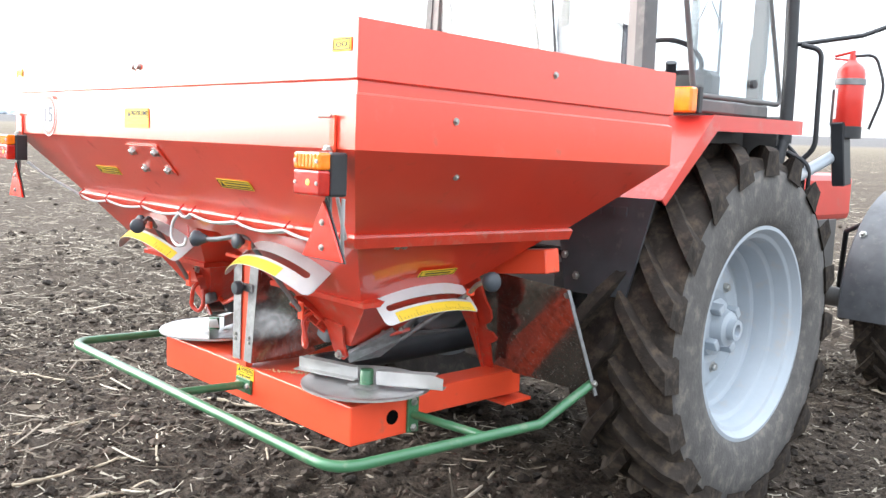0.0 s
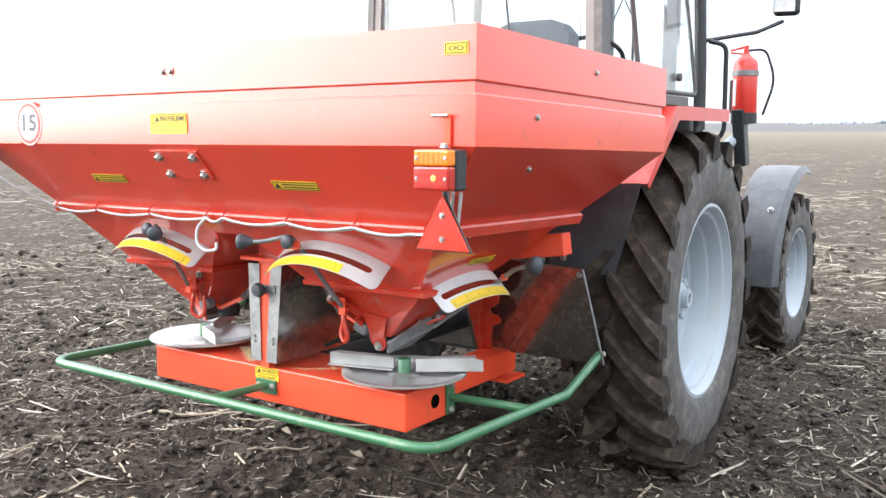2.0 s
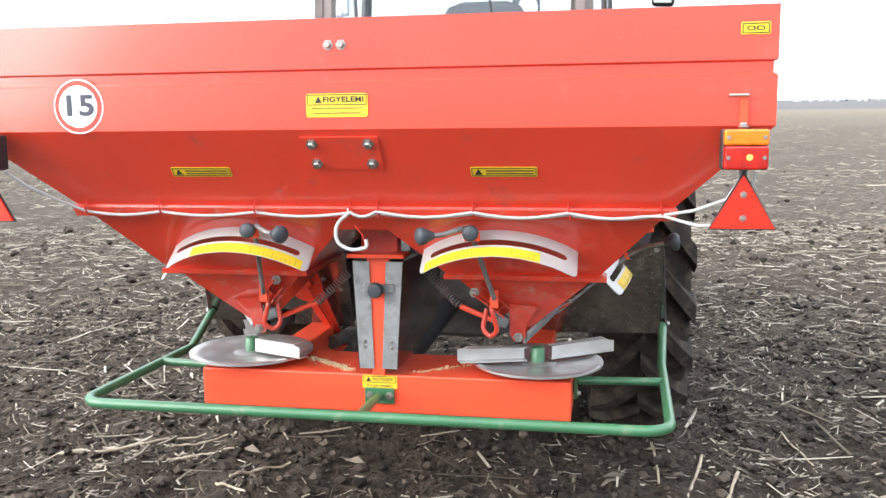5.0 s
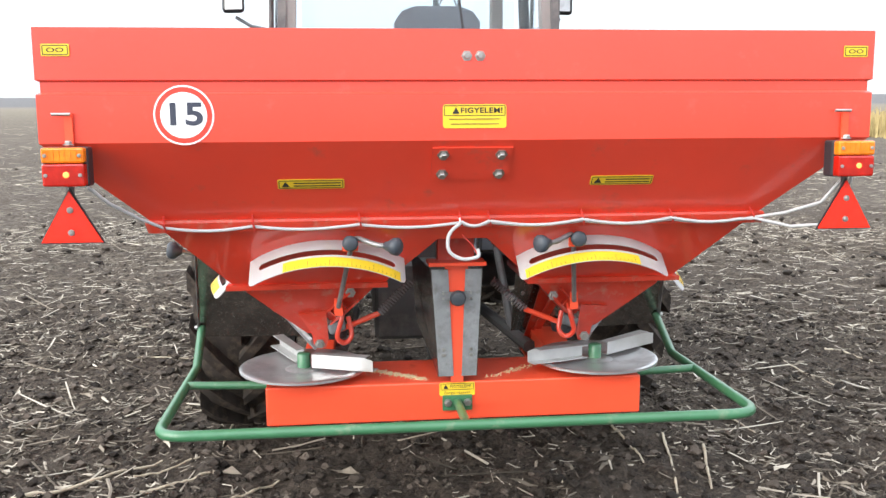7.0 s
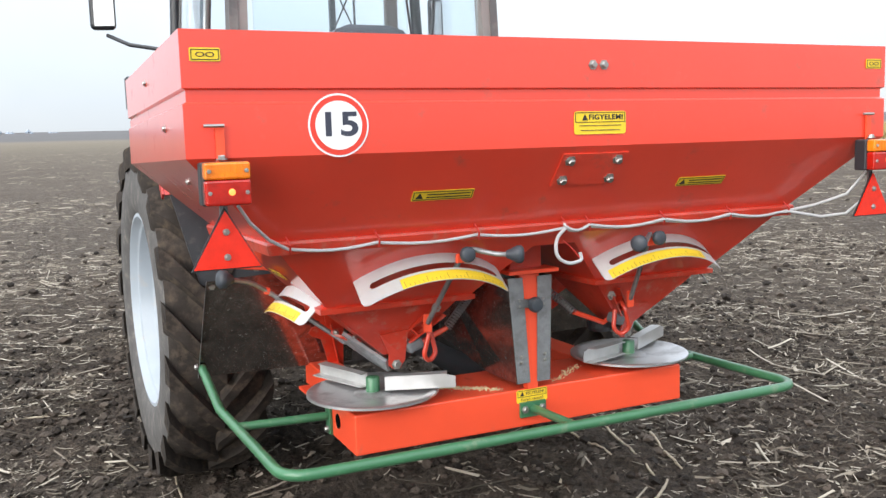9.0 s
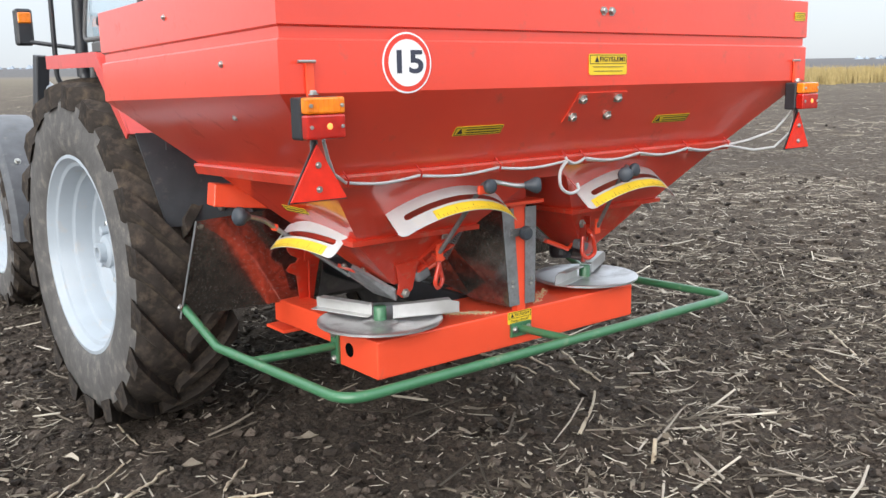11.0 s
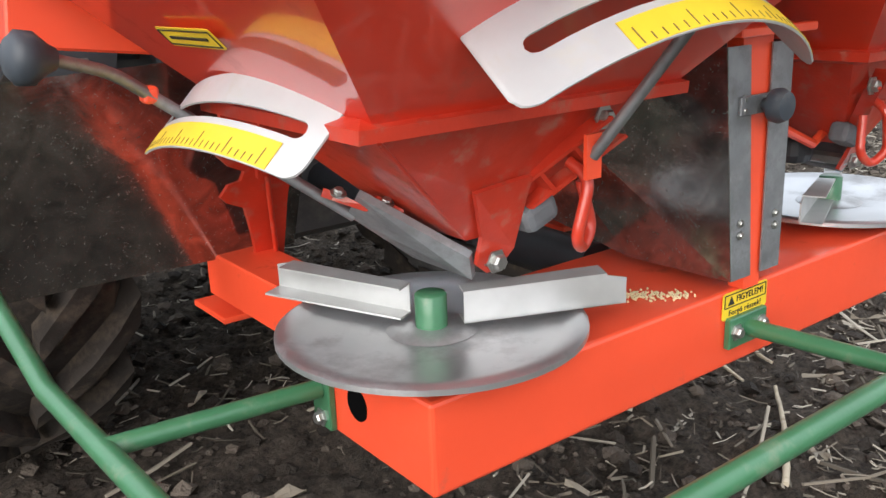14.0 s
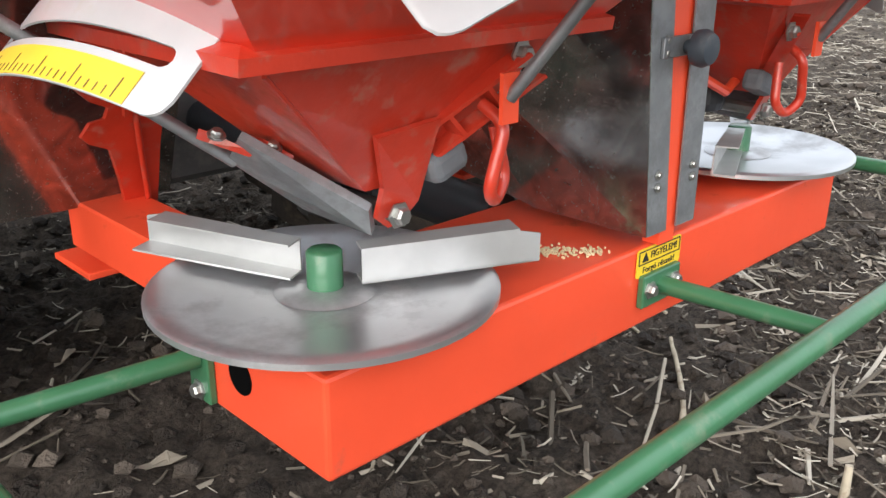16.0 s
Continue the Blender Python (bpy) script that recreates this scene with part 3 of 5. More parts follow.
part("ridge_strip", loft([lip_ring(0.002, 1.376), lip_ring(0.012, 1.374), lip_ring(0.016, 1.366), lip_ring(0.008, 1.336), lip_ring(-0.02, 1.334)], cap=(False, False)),
     DUST_RED, spreader)


def rect(x0, x1, y0, y1, z):
    return [V(x0, y0, z), V(x1, y0, z), V(x1, y1, z), V(x0, y1, z)]


def sticker(parent, c, ux, uy, w, h, mat, name="sticker", lift=0.002, label=""):
    ux, uy = Vector(ux).normalized(), Vector(uy).normalized()
    n = ux.cross(uy)
    c = Vector(c) + n * lift
    r = min(w, h) * 0.12
    pts = []
    for sx, sy, a0 in ((1, 1, 0), (-1, 1, 90), (-1, -1, 180), (1, -1, 270)):
        for k in range(4):
            a = radians(a0 + 30 * k)
            pts.append(c + ux * (sx * (w / 2 - r) + r * math.cos(a)) + uy * (sy * (h / 2 - r) + r * math.sin(a)))
    return part(name, solid(pts, n * 0.0012), mat, parent, label)


def bar(parent, c, ux, uy, w, h, mat, lift=0.0036):
    return sticker(parent, c, ux, uy, w, h, mat, "print_bar", lift)


def frame_lines(parent, c, ux, uy, w, h, t, mat, lift=0.0036):
    ux, uy = Vector(ux).normalized(), Vector(uy).normalized()
    n = ux.cross(uy)
    c = Vector(c) + n * lift
    bm = bmesh.new()
    for du, dv, a, b in ((0, h / 2, w, t), (0, -h / 2, w, t), (w / 2, 0, t, h), (-w / 2, 0, t, h)):
        m = c + ux * du + uy * dv
        solid([m - ux * a / 2 - uy * b / 2, m + ux * a / 2 - uy * b / 2, m + ux * a / 2 + uy * b / 2, m - ux * a / 2 + uy * b / 2], n * 0.0008, bm)
    return part("print_border", bm, mat, parent)


def triangle_print(parent, c, ux, uy, s, mat, lift=0.0036):
    ux, uy = Vector(ux).normalized(), Vector(uy).normalized()
    n = ux.cross(uy)
    c = Vector(c) + n * lift
    return part("print_triangle", solid([c - ux * s * 0.6 - uy * s * 0.5, c + ux * s * 0.6 - uy * s * 0.5, c + uy * s * 0.55], n * 0.0008), mat, parent)


def text_pose(c, ux, uy, lift):
    ux, uy = Vector(ux).normalized(), Vector(uy).normalized()
    n = ux.cross(uy)
    m = Matrix((ux, uy, n)).transposed().to_4x4()
    m.translation = Vector(c) + n * lift
    return m


XA, ZA = V(1, 0, 0), V(0, 0, 1)
SL = (hop(0, YR, 1.612) - hop(0, -0.235, 1.372)).normalized()


def slope(x, z):
    t = (1.612 - z) / 0.24
    return hop(x, YR + t * (YR * -1 - 0.235), z)


# speed disc
sx, sz = -0.817, 1.688
for r, mat, nm, l in ((0.083, WHITE, "speed_sign", 0.001), (0.078, SIGN_RED, "speed_sign_ring", 0.0022), (0.064, WHITE, "speed_sign_face", 0.0034)):
    part(nm, lathe([(r, 0), (r, 0.0012), (0, 0.0012)], 40, text_pose((sx, YR, sz), XA, ZA, l)), mat, hopper)
text_part(hopper, "15", text_pose((sx, YR, sz), XA, ZA, 0.0052) @ Matrix.Diagonal((1.28, 1, 1, 1)), 0.086, SIGN_INK, "speed_number", 0.0006, 1.06, 0.0022)

# large warning label
lc = V(0.003, YR, 1.681)
sticker(hopper, lc, XA, ZA, 0.185, 0.068, YELLOW, "warning_label")
frame_lines(hopper, lc + ZA * 0.016, XA, ZA, 0.176, 0.028, 0.002, PRINT)
triangle_print(hopper, lc + ZA * 0.016 - XA * 0.055, XA, ZA, 0.018, PRINT)
text_part(hopper, "FIGYELEM!", text_pose(lc + ZA * 0.016 + XA * 0.02, XA, ZA, 0.0038) @ Matrix.Diagonal((1.2, 1, 1, 1)), 0.021, PRINT, "lettering", 0.0005, 1.08, 0.0006)
for k, w in ((-0.008, 0.15), (-0.022, 0.14)):
    bar(hopper, lc + ZA * k, XA, ZA, w, 0.0026, SCALE_INK)
# chain labels
for s in (-1, 1):
    cc = V(1.152 * s, YR, 1.866)
    sticker(hopper, cc, XA, ZA, 0.075, 0.033, YELLOW, "chain_label")
    frame_lines(hopper, cc, XA, ZA, 0.066, 0.024, 0.002, PRINT)
    for k in (-0.012, 0.012):
        part("print_link", lathe([(0.010, 0), (0.010, 0.0008), (0.007, 0.0008), (0.007, 0)], 14,
                                 text_pose(cc + XA * k, XA, ZA, 0.0036) @ Matrix.Diagonal((1.1, 0.62, 1, 1))), PRINT, hopper)
# long labels on the rear slope
for xc, nm in ((-0.475, "slope_label"), (0.475, "slope_label")):
    c = slope(xc, 1.487)
    sticker(hopper, c, XA, SL, 0.197, 0.038, YELLOW, nm, 0.002)
    frame_lines(hopper, c, XA, SL, 0.188, 0.029, 0.0022, PRINT)
    triangle_print(hopper, c - XA * 0.075, XA, SL, 0.02, PRINT)
    for k in (-0.006, 0.005):
        bar(hopper, c + XA * 0.018 + SL * k, XA, SL, 0.14, 0.0035, PRINT)
# bolted cover plate
pc = slope(0, 1.545)
pn = XA.cross(SL)
part("cover_plate", solid([pc + pn * 0.001 + XA * a * 0.118 + SL * b * 0.063 for a, b in ((-1, -1), (1, -1), (1, 1), (-1, 1))], pn * 0.005), RED, hopper, bevel=0.002)
for a in (-1, 1):
    for b in (-1, 1):
        bolt(hopper, pc + pn * 0.006 + XA * a * 0.086 + SL * b * 0.038, pn, 0.0125)
for a in (-0.02, 0.019):
    bolt(hopper, V(a, YR, 1.852), V(0, -1, 0), 0.0105)
for s in (-1, 1):
    for y, z in ((-0.1, 1.70), (-0.03, 1.55), (0.3, 1.86)):
        x = HX if z > 1.62 else HX - (1.612 - z) * 1.03
        bolt(hopper, hop(s * x, y, z), V(s, 0, 0 if z > 1.62 else -0.7), 0.007)
    for y in (-0.034, 0.51):
        for k in (-0.014, 0.014):
            bolt(funnels, V(s * 0.927, y + k, 1.328), V(s, 0, -0.8), 0.009)


def funnel_side(s):
    """Outlet, flange and levers of one funnel; s is its side."""
    part("flange", loft([rect(s * 0.255, s * 0.76, -0.03, 0.345, 1.136), rect(s * 0.24, s * 0.777, -0.052, 0.36, 1.128),
                         rect(s * 0.24, s * 0.777, -0.050, 0.358, 1.112), rect(s * 0.275, s * 0.735, -0.01, 0.33, 1.104)]), DUST_RED, spreader, bevel=0.002)
    cone = part("outlet_cone", loft([rect(s * 0.285, s * 0.72, 0.0, 0.325, 1.105), rect(s * 0.455, s * 0.52, 0.10, 0.25, 0.925)]), DUST_RED, spreader, bevel=0.003)
    for k in range(6):
        x = s * (0.30 + 0.075 * k)
        part("weld_bead", tube([V(x - 0.018, -0.028, 1.139), V(x, -0.030, 1.142), V(x + 0.016, -0.028, 1.139)], [0.003, 0.0055, 0.003], 6), DUST_RED, cone, smooth=True)
    for k in range(4):
        y = 0.03 + 0.08 * k
        part("weld_bead", tube([V(s * 0.757, y - 0.018, 1.139), V(s * 0.759, y, 1.142), V(s * 0.757, y + 0.016, 1.139)], [0.003, 0.0055, 0.003], 6), DUST_RED, cone, smooth=True)
    # welded seam down the rear outer corner
    part("corner_seam", tube([V(s * 0.716, 0.004, 1.10), V(s * 0.62, 0.052, 1.015), V(s * 0.522, 0.102, 0.93)], 0.0035, 6), DUST_RED, cone, smooth=True)
    # shutter plate along the outer lower edge
    part("shutter", solid([V(s * 0.490, 0.118, 0.866), V(s * 0.505, 0.105, 0.905), V(s * 0.625, 0.20, 1.0), V(s * 0.60, 0.27, 0.955), V(s * 0.50, 0.25, 0.872)],
                          V(s * 0.008, -0.002, -0.008)), ZINC, cone, "bare steel shutter plate", bevel=0.002)
    # pivot bracket at the tip
    part("pivot_bracket", solid([V(s * 0.548, 0.05, 1.008), V(s * 0.452, 0.045, 1.018), V(s * 0.447, 0.09, 0.905), V(s * 0.458, 0.11, 0.873), V(s * 0.478, 0.115, 0.868),
                                 V(s * 0.50, 0.11, 0.885), V(s * 0.505, 0.09, 0.93)], V(0, -0.008, -0.002)), DUST_RED, cone, bevel=0.001)
    part("pivot_pin", tube([V(s * 0.478, 0.10, 0.889), V(s * 0.478, 0.27, 0.889)], 0.012, 10), BOLT, cone)
    bolt(cone, V(s * 0.478, 0.086, 0.889), V(0, -1, 0), 0.012)
    # channel bracket along the inner lower edge
    a, b = V(s * 0.452, 0.085, 0.975), V(s * 0.352, 0.0, 1.075)
    d = (b - a).normalized()
    nrm = V(0, -1, 0)
    up = nrm.cross(d).normalized()
    bm = bmesh.new()
    for o in (-0.02, 0.02):
        solid([a + up * o, b + up * o, b + up * (o + 0.006), a + up * (o + 0.006)], nrm * 0.03, bm)
    for t in (0.25, 0.6):
        p = a + d * ((b - a).length * t)
        solid([p - up * 0.02, p - up * 0.02 + d * 0.006, p + up * 0.02 + d * 0.006, p + up * 0.02], nrm * 0.03, bm)
    part("shutter_bracket", bm, DUST_RED, cone, bevel=0.001)
    bolt(cone, a + nrm * 0.01, nrm, 0.012)
    bolt(cone, b + nrm * 0.01 + up * 0.02, nrm, 0.012)
    part("rubber_stop", box(a + V(-s * 0.035, -0.012, -0.022), (0.062, 0.045, 0.042), Euler((0, s * 0.35, 0)).to_matrix().to_4x4()), STOP, cone, bevel=0.012, seg=2)
    # red pull loop
    part("pull_loop", tube(round_path([V(s * 0.40, 0.02, 1.03), V(s * 0.395, -0.015, 1.01), V(s * 0.418, -0.012, 0.93), V(s * 0.39, 0.004, 0.905), V(s * 0.362, 0.012, 0.93),
                                       V(s * 0.376, 0.02, 1.0)], 0.03), 0.0085, 12), DUST_RED, cone, smooth=True)
    # lever rod up to the scale
    ptr, hnd, rod = V(s * 0.363, -0.235, 1.29), V(s * 0.247, -0.315, 1.29), V(s * 0.408, -0.032, 1.045)
    lever = part("lever", tube(round_path([rod, ptr + V(-s * 0.01, 0.01, 0.02), hnd + (ptr - hnd) * 0.3, hnd], 0.03), 0.0085, 8), ZINC, spreader, "bare steel lever", smooth=True)
    part("pointer", box(ptr + V(0, 0.012, -0.012), (0.05, 0.012, 0.03)), FRAME_RED, lever, bevel=0.003)
    part("lever_knob", lathe([(0, -0.012), (0.012, -0.012), (0.016, 0.0), (0.027, 0.02), (0.028, 0.034), (0.02, 0.042), (0, 0.044)], 18, along(hnd, hnd + (hnd - ptr))),
         KNOB, lever, "dark grey plastic knob", smooth=True)
    part("clamp_knob", lathe([(0, 0), (0.012, 0), (0.016, 0.008), (0.025, 0.016), (0.025, 0.028), (0.018, 0.034), (0, 0.035)], 18, along(ptr, ptr + V(0, -1, 0.1))),
         KNOB, lever, "dark grey plastic clamp knob", smooth=True)
    part("clevis", solid([rod + V(-0.014, 0.004, -0.03), rod + V(0.014, 0.004, -0.03), rod + V(0.014, 0.004, 0.03), rod + V(-0.014, 0.004, 0.03)], V(0, -0.006, 0)), FRAME_RED, lever)


def scale_plate(name, o, ux, us, n, half, depth, sag, span):
    """A white strip arched across a funnel panel and standing out from it along n, slotted, with a yellow scale on its outer edge."""
    o, ux, us, n = Vector(o), Vector(ux).normalized(), Vector(us).normalized(), Vector(n).normalized()
    radius = (half * half + sag * sag) / (2 * sag)

    def arc(x):
        return math.sqrt(radius * radius - x * x) - radius

    def place(x, d, lift=0.0):
        return o + ux * x + us * (arc(x) + lift) + n * d

    def strip(bm, x0, x1, d0, d1, lift=0.0, th=0.003, steps=16):
        rows = []
        for i in range(steps + 1):
            x = x0 + (x1 - x0) * i / steps
            e0, e1 = d0(abs(x)) if callable(d0) else d0, d1(abs(x)) if callable(d1) else d1
            rows.append([bm.verts.new(place(x, d, h)) for d, h in ((e0, lift), (e1, lift), (e1, lift - th), (e0, lift - th))])
        for p, q in zip(rows, rows[1:]):
            for k in range(4):
                j = (k + 1) % 4
                bm.faces.new((p[k], q[k], q[j], p[j]))
        bm.faces.new(rows[0][::-1])
        bm.faces.new(rows[-1])

    slot, mid, w, r = half * 0.87, depth * 0.465, depth * 0.105, depth * 0.2

    def bow(x):
        """Half the slot's width, closing in a round end."""
        u = max(0.0, (x - slot + w) / w)
        return w * math.sqrt(max(0.0, 1 - u * u))

    def outer_edge(x):
        u = max(0.0, (x - half + r) / r)
        return depth - r * (1 - math.sqrt(max(0.0, 1 - u * u)))

    bm = bmesh.new()
    strip(bm, -slot + w, slot - w, -0.004, mid - w)
    strip(bm, -slot + w, slot - w, mid + w, depth)
    for k in (-1, 1):
        strip(bm, k * (slot - w), k * slot, -0.004, lambda x: mid - bow(x), steps=6)
        strip(bm, k * (slot - w), k * slot, lambda x: mid + bow(x), outer_edge, steps=6)
        strip(bm, k * slot, k * half, -0.004, outer_edge, steps=8)
    bmesh.ops.remove_doubles(bm, verts=bm.verts, dist=0.0004)
    plate = part(name, bm, PLATE, spreader, "white arched scale plate with a slot", smooth=True)
    bm = bmesh.new()
    lo, hi = half * span[0], half * span[1]
    strip(bm, lo, hi, depth * 0.66, depth * 0.99, 0.0012, 0.001)
    part("scale_strip", bm, YELLOW, plate, "yellow scale strip", smooth=True)
    bm = bmesh.new()
    for i in range(26):
        x = lo + (hi - lo) * (i + 0.7) / 27
        ln = 0.2 if i % 5 == 0 else 0.09
        strip(bm, x - 0.0006, x + 0.0006, depth * (0.97 - ln), depth * 0.97, 0.0020, 0.0006, 1)
    part("scale_print", bm, SCALE_INK, plate)


for s in (-1, 1):
    funnel_side(s)
    scale_plate("scale_plate", (s * 0.437, -0.172, 1.294), (1, 0, 0), (0, -0.62, 0.78), (0, -0.78, -0.62), 0.25, 0.115, 0.096, (-0.93, 0.55) if s > 0 else (-0.55, 0.93))
    # the side scale
    scale_plate("side_scale_plate", (s * 0.792, 0.187, 1.172), (0.08, s * 0.96, 0.04), (s * 0.66, -0.15, 0.74), (s * 0.66, 0.12, -0.74), 0.19, 0.108, 0.04, (-0.78, 0.90) if s > 0 else (-0.90, 0.78))
    kp = V(s * 0.985, 0.285, 1.203)
    q = V(s * 0.848, 0.352, 1.142)
    side_lever = part("side_lever", tube(round_path([V(s * 0.60, 0.262, 0.945), q, q + (kp - q) * 0.4 + V(0, 0, 0.012), kp], 0.03), 0.0085, 8), ZINC, spreader, "bare steel side lever", smooth=True)
    part("side_knob", lathe([(0, -0.01), (0.013, -0.01), (0.018, 0.0), (0.031, 0.016), (0.032, 0.034), (0.022, 0.044), (0, 0.046)], 18, along(kp, kp + V(s * 0.9, -0.1, 0.1))),
         KNOB, side_lever, "dark grey plastic knob", smooth=True)
    part("side_pointer", box(q, (0.021, 0.026, 0.023)), FRAME_RED, side_lever, bevel=0.004)
    # bent link that joins the side lever to the shutter
    part("lever_link", solid([V(s * 0.655, 0.258, 0.985), V(s * 0.615, 0.235, 0.965), V(s * 0.60, 0.222, 0.975), V(s * 0.575, 0.205, 0.955), V(s * 0.57, 0.205, 0.965), V(s * 0.60, 0.222, 0.987), V(s * 0.62, 0.235, 0.977), V(s * 0.65, 0.258, 0.997)],
                             V(0, -0.03, 0)), DUST_RED, side_lever, "red bent link plate", bevel=0.001)
    for p in (V(s * 0.645, 0.226, 0.992), V(s * 0.59, 0.19, 0.974)):
        bolt(side_lever, p, V(0, -0.4, 1), 0.008, "link_bolt")
    # side warning label
    nrm = V(s * 0.735, 0, -0.678)
    u = V(0, s, 0)
    w = nrm.cross(u).normalized()
    c = V(s * 0.842, 0.20, 1.222) + nrm * 0.001
    sticker(funnels, c, u, w, 0.16, 0.032, YELLOW, "side_label")
    frame_lines(funnels, c, u, w, 0.15, 0.024, 0.002, PRINT)
    bar(funnels, c, u, w, 0.11, 0.004, PRINT)

# ---- spreader frame ----
beam = part("gearbox_beam", box((0, 0.152, 0.69), (1.33, 0.304, 0.138)), FRAME_RED, spreader, "orange-red box beam", bevel=0.006, seg=2)
for s in (-1, 1):
    # flat black disc paints the dark inside of the hole; the beam isn't cut
    part("beam_hole_shade", lathe([(0.026, 0), (0.026, 0.002), (0, 0.002)], 20, along(V(s * 0.6645, 0.18, 0.692), V(s, 0.18, 0.692))), HOLE_SHADE, beam)
    bm = box((s * 0.671, 0.268, 0.688), (0.012, 0.05, 0.125))
    part("stay_bracket", bm, GREEN, beam, bevel=0.002)
    bolt(beam, V(s * 0.677, 0.268, 0.735), V(s, 0, 0), 0.010)
    bolt(beam, V(s * 0.677, 0.268, 0.642), V(s, 0, 0), 0.010)
    part("side_arm", box((s * 0.50, 0.63, 0.68), (0.12, 0.66, 0.10)), FRAME_RED, spreader, bevel=0.004)
    part("arm_end", box((s * 0.50, 0.93, 0.60), (0.16, 0.16, 0.014)), FRAME_RED, spreader, bevel=0.002)
    # upright plate with a hooked notch on its outer edge, bent inwards towards the foot
    edge = ((0.45, 0.62), (0.475, 0.70), (0.505, 0.78), (0.535, 0.85), (0.575, 0.868), (0.592, 0.885), (0.580, 0.91), (0.555, 0.915), (0.552, 0.935), (0.585, 0.95), (0.612, 0.975),
            (0.625, 1.01), (0.62, 1.05), (0.63, 1.12), (0.64, 1.22))
    inner = ((0.47, 1.22), (0.462, 1.05), (0.44, 0.85), (0.40, 0.62))
    upright = part("upright_plate", solid([V(s * x, 0.93 - (z - 0.62) * 0.62, z) for x, z in edge + inner], V(0, 0.012, 0)), DUST_RED, spreader, "dusty red upright plate", bevel=0.002)
    part("upright_rib", solid([V(s * 0.53, 0.735, 0.92), V(s * 0.545, 0.70, 0.975), V(s * 0.56, 0.62, 1.10), V(s * 0.50, 0.60, 1.12), V(s * 0.48, 0.72, 0.94)], V(s * 0.004, -0.02, 0)), DUST_RED, upright, bevel=0.006)
    part("upright_weld", tube([V(s * 0.56, 0.655, 1.05), V(s * 0.52, 0.705, 0.96), V(s * 0.49, 0.765, 0.86), V(s * 0.45, 0.84, 0.74), V(s * 0.43, 0.91, 0.63)], 0.006, 8), DUST_RED, upright, smooth=True)
    part("cross_arm", box((s * 0.80, 0.64, 1.225), (0.30, 0.085, 0.085), Euler((0, -s * 0.12, s * 0.10)).to_matrix().to_4x4()), FRAME_RED, spreader, bevel=0.004)
    # stainless deflector
    o_t, o_b = V(s * 0.995, 0.70, 1.143), V(s * 1.022, 0.86, 0.742)
    i_t, i_b = V(s * 0.36, 0.76, 1.16), V(s * 0.36, 0.93, 0.71)
    guard = part("deflector", solid([o_t, o_b, i_b, i_t], V(0, 0.003, 0)), STEEL, spreader, "scratched stainless deflector plate")
    part("deflector_edge", solid([o_t, o_b, o_b + V(s * 0.004, -0.022, 0), o_t + V(s * 0.004, -0.022, 0)], V(s * 0.003, 0, 0)), ZINC, guard)
    for p in (V(s * 0.975, 0.712, 1.12), V(s * 0.40, 0.86, 0.90), V(s * 0.47, 0.83, 0.95)):
        bolt(guard, p, V(0, -1, 0), 0.009)

# guard rail
path = [V(-1.012, 0.835, 0.785), V(-0.995, 0.575, 0.678), V(-0.975, -0.293, 0.703), V(0.975, -0.293, 0.703), V(0.995, 0.575, 0.678), V(1.012, 0.835, 0.785)]
rail = part("guard_rail", tube([path[0], path[1]] + round_path(path[1:5], 0.10, 8)[1:-1] + [path[4], path[5]], 0.0175, 14), GREEN, spreader, "green tubular guard rail", smooth=True)
part("rear_stay", tube([V(0, -0.012, 0.687), V(0, -0.285, 0.70)], 0.015, 12), GREEN, rail, smooth=True)
part("stay_plate", box((0.0, -0.007, 0.685), (0.105, 0.012, 0.055)), GREEN, rail, bevel=0.002)
for k in (-0.034, 0.036):
    bolt(rail, V(k, -0.013, 0.687), V(0, -1, 0), 0.010)
for s in (-1, 1):
    part("side_stay", tube([V(s * 0.677, 0.268, 0.69), V(s * 0.988, 0.305, 0.688)], 0.015, 12), GREEN, rail, smooth=True)
    bolt(rail, V(s * 1.028, 0.83, 0.79), V(s, 0, 0), 0.010)
c = V(0, 0, 0.733)
sticker(beam, c, XA, ZA, 0.125, 0.048, YELLOW, "beam_label")
frame_lines(beam, c + ZA * 0.009, XA, ZA, 0.115, 0.022, 0.0018, PRINT)
triangle_print(beam, c + ZA * 0.009 - XA * 0.04, XA, ZA, 0.015, PRINT)
text_part(beam, "FIGYELEM!", text_pose(c + ZA * 0.009 + XA * 0.012, XA, ZA, 0.0038), 0.0165, PRINT, "lettering", 0.0005)
text_part(beam, "Forgó részek!", text_pose(c - ZA * 0.013, XA, ZA, 0.0038), 0.0145, PRINT, "lettering", 0.0005, 1.12)

# centre post with its two steel angles and the divider sheets
LEAN = 0.015 / 0.39


def lean(x, z, dy=0.0):
    """A point of the post, which leans towards the tractor."""
    return V(x, -0.012 + (z - 0.78) * LEAN + dy, z)


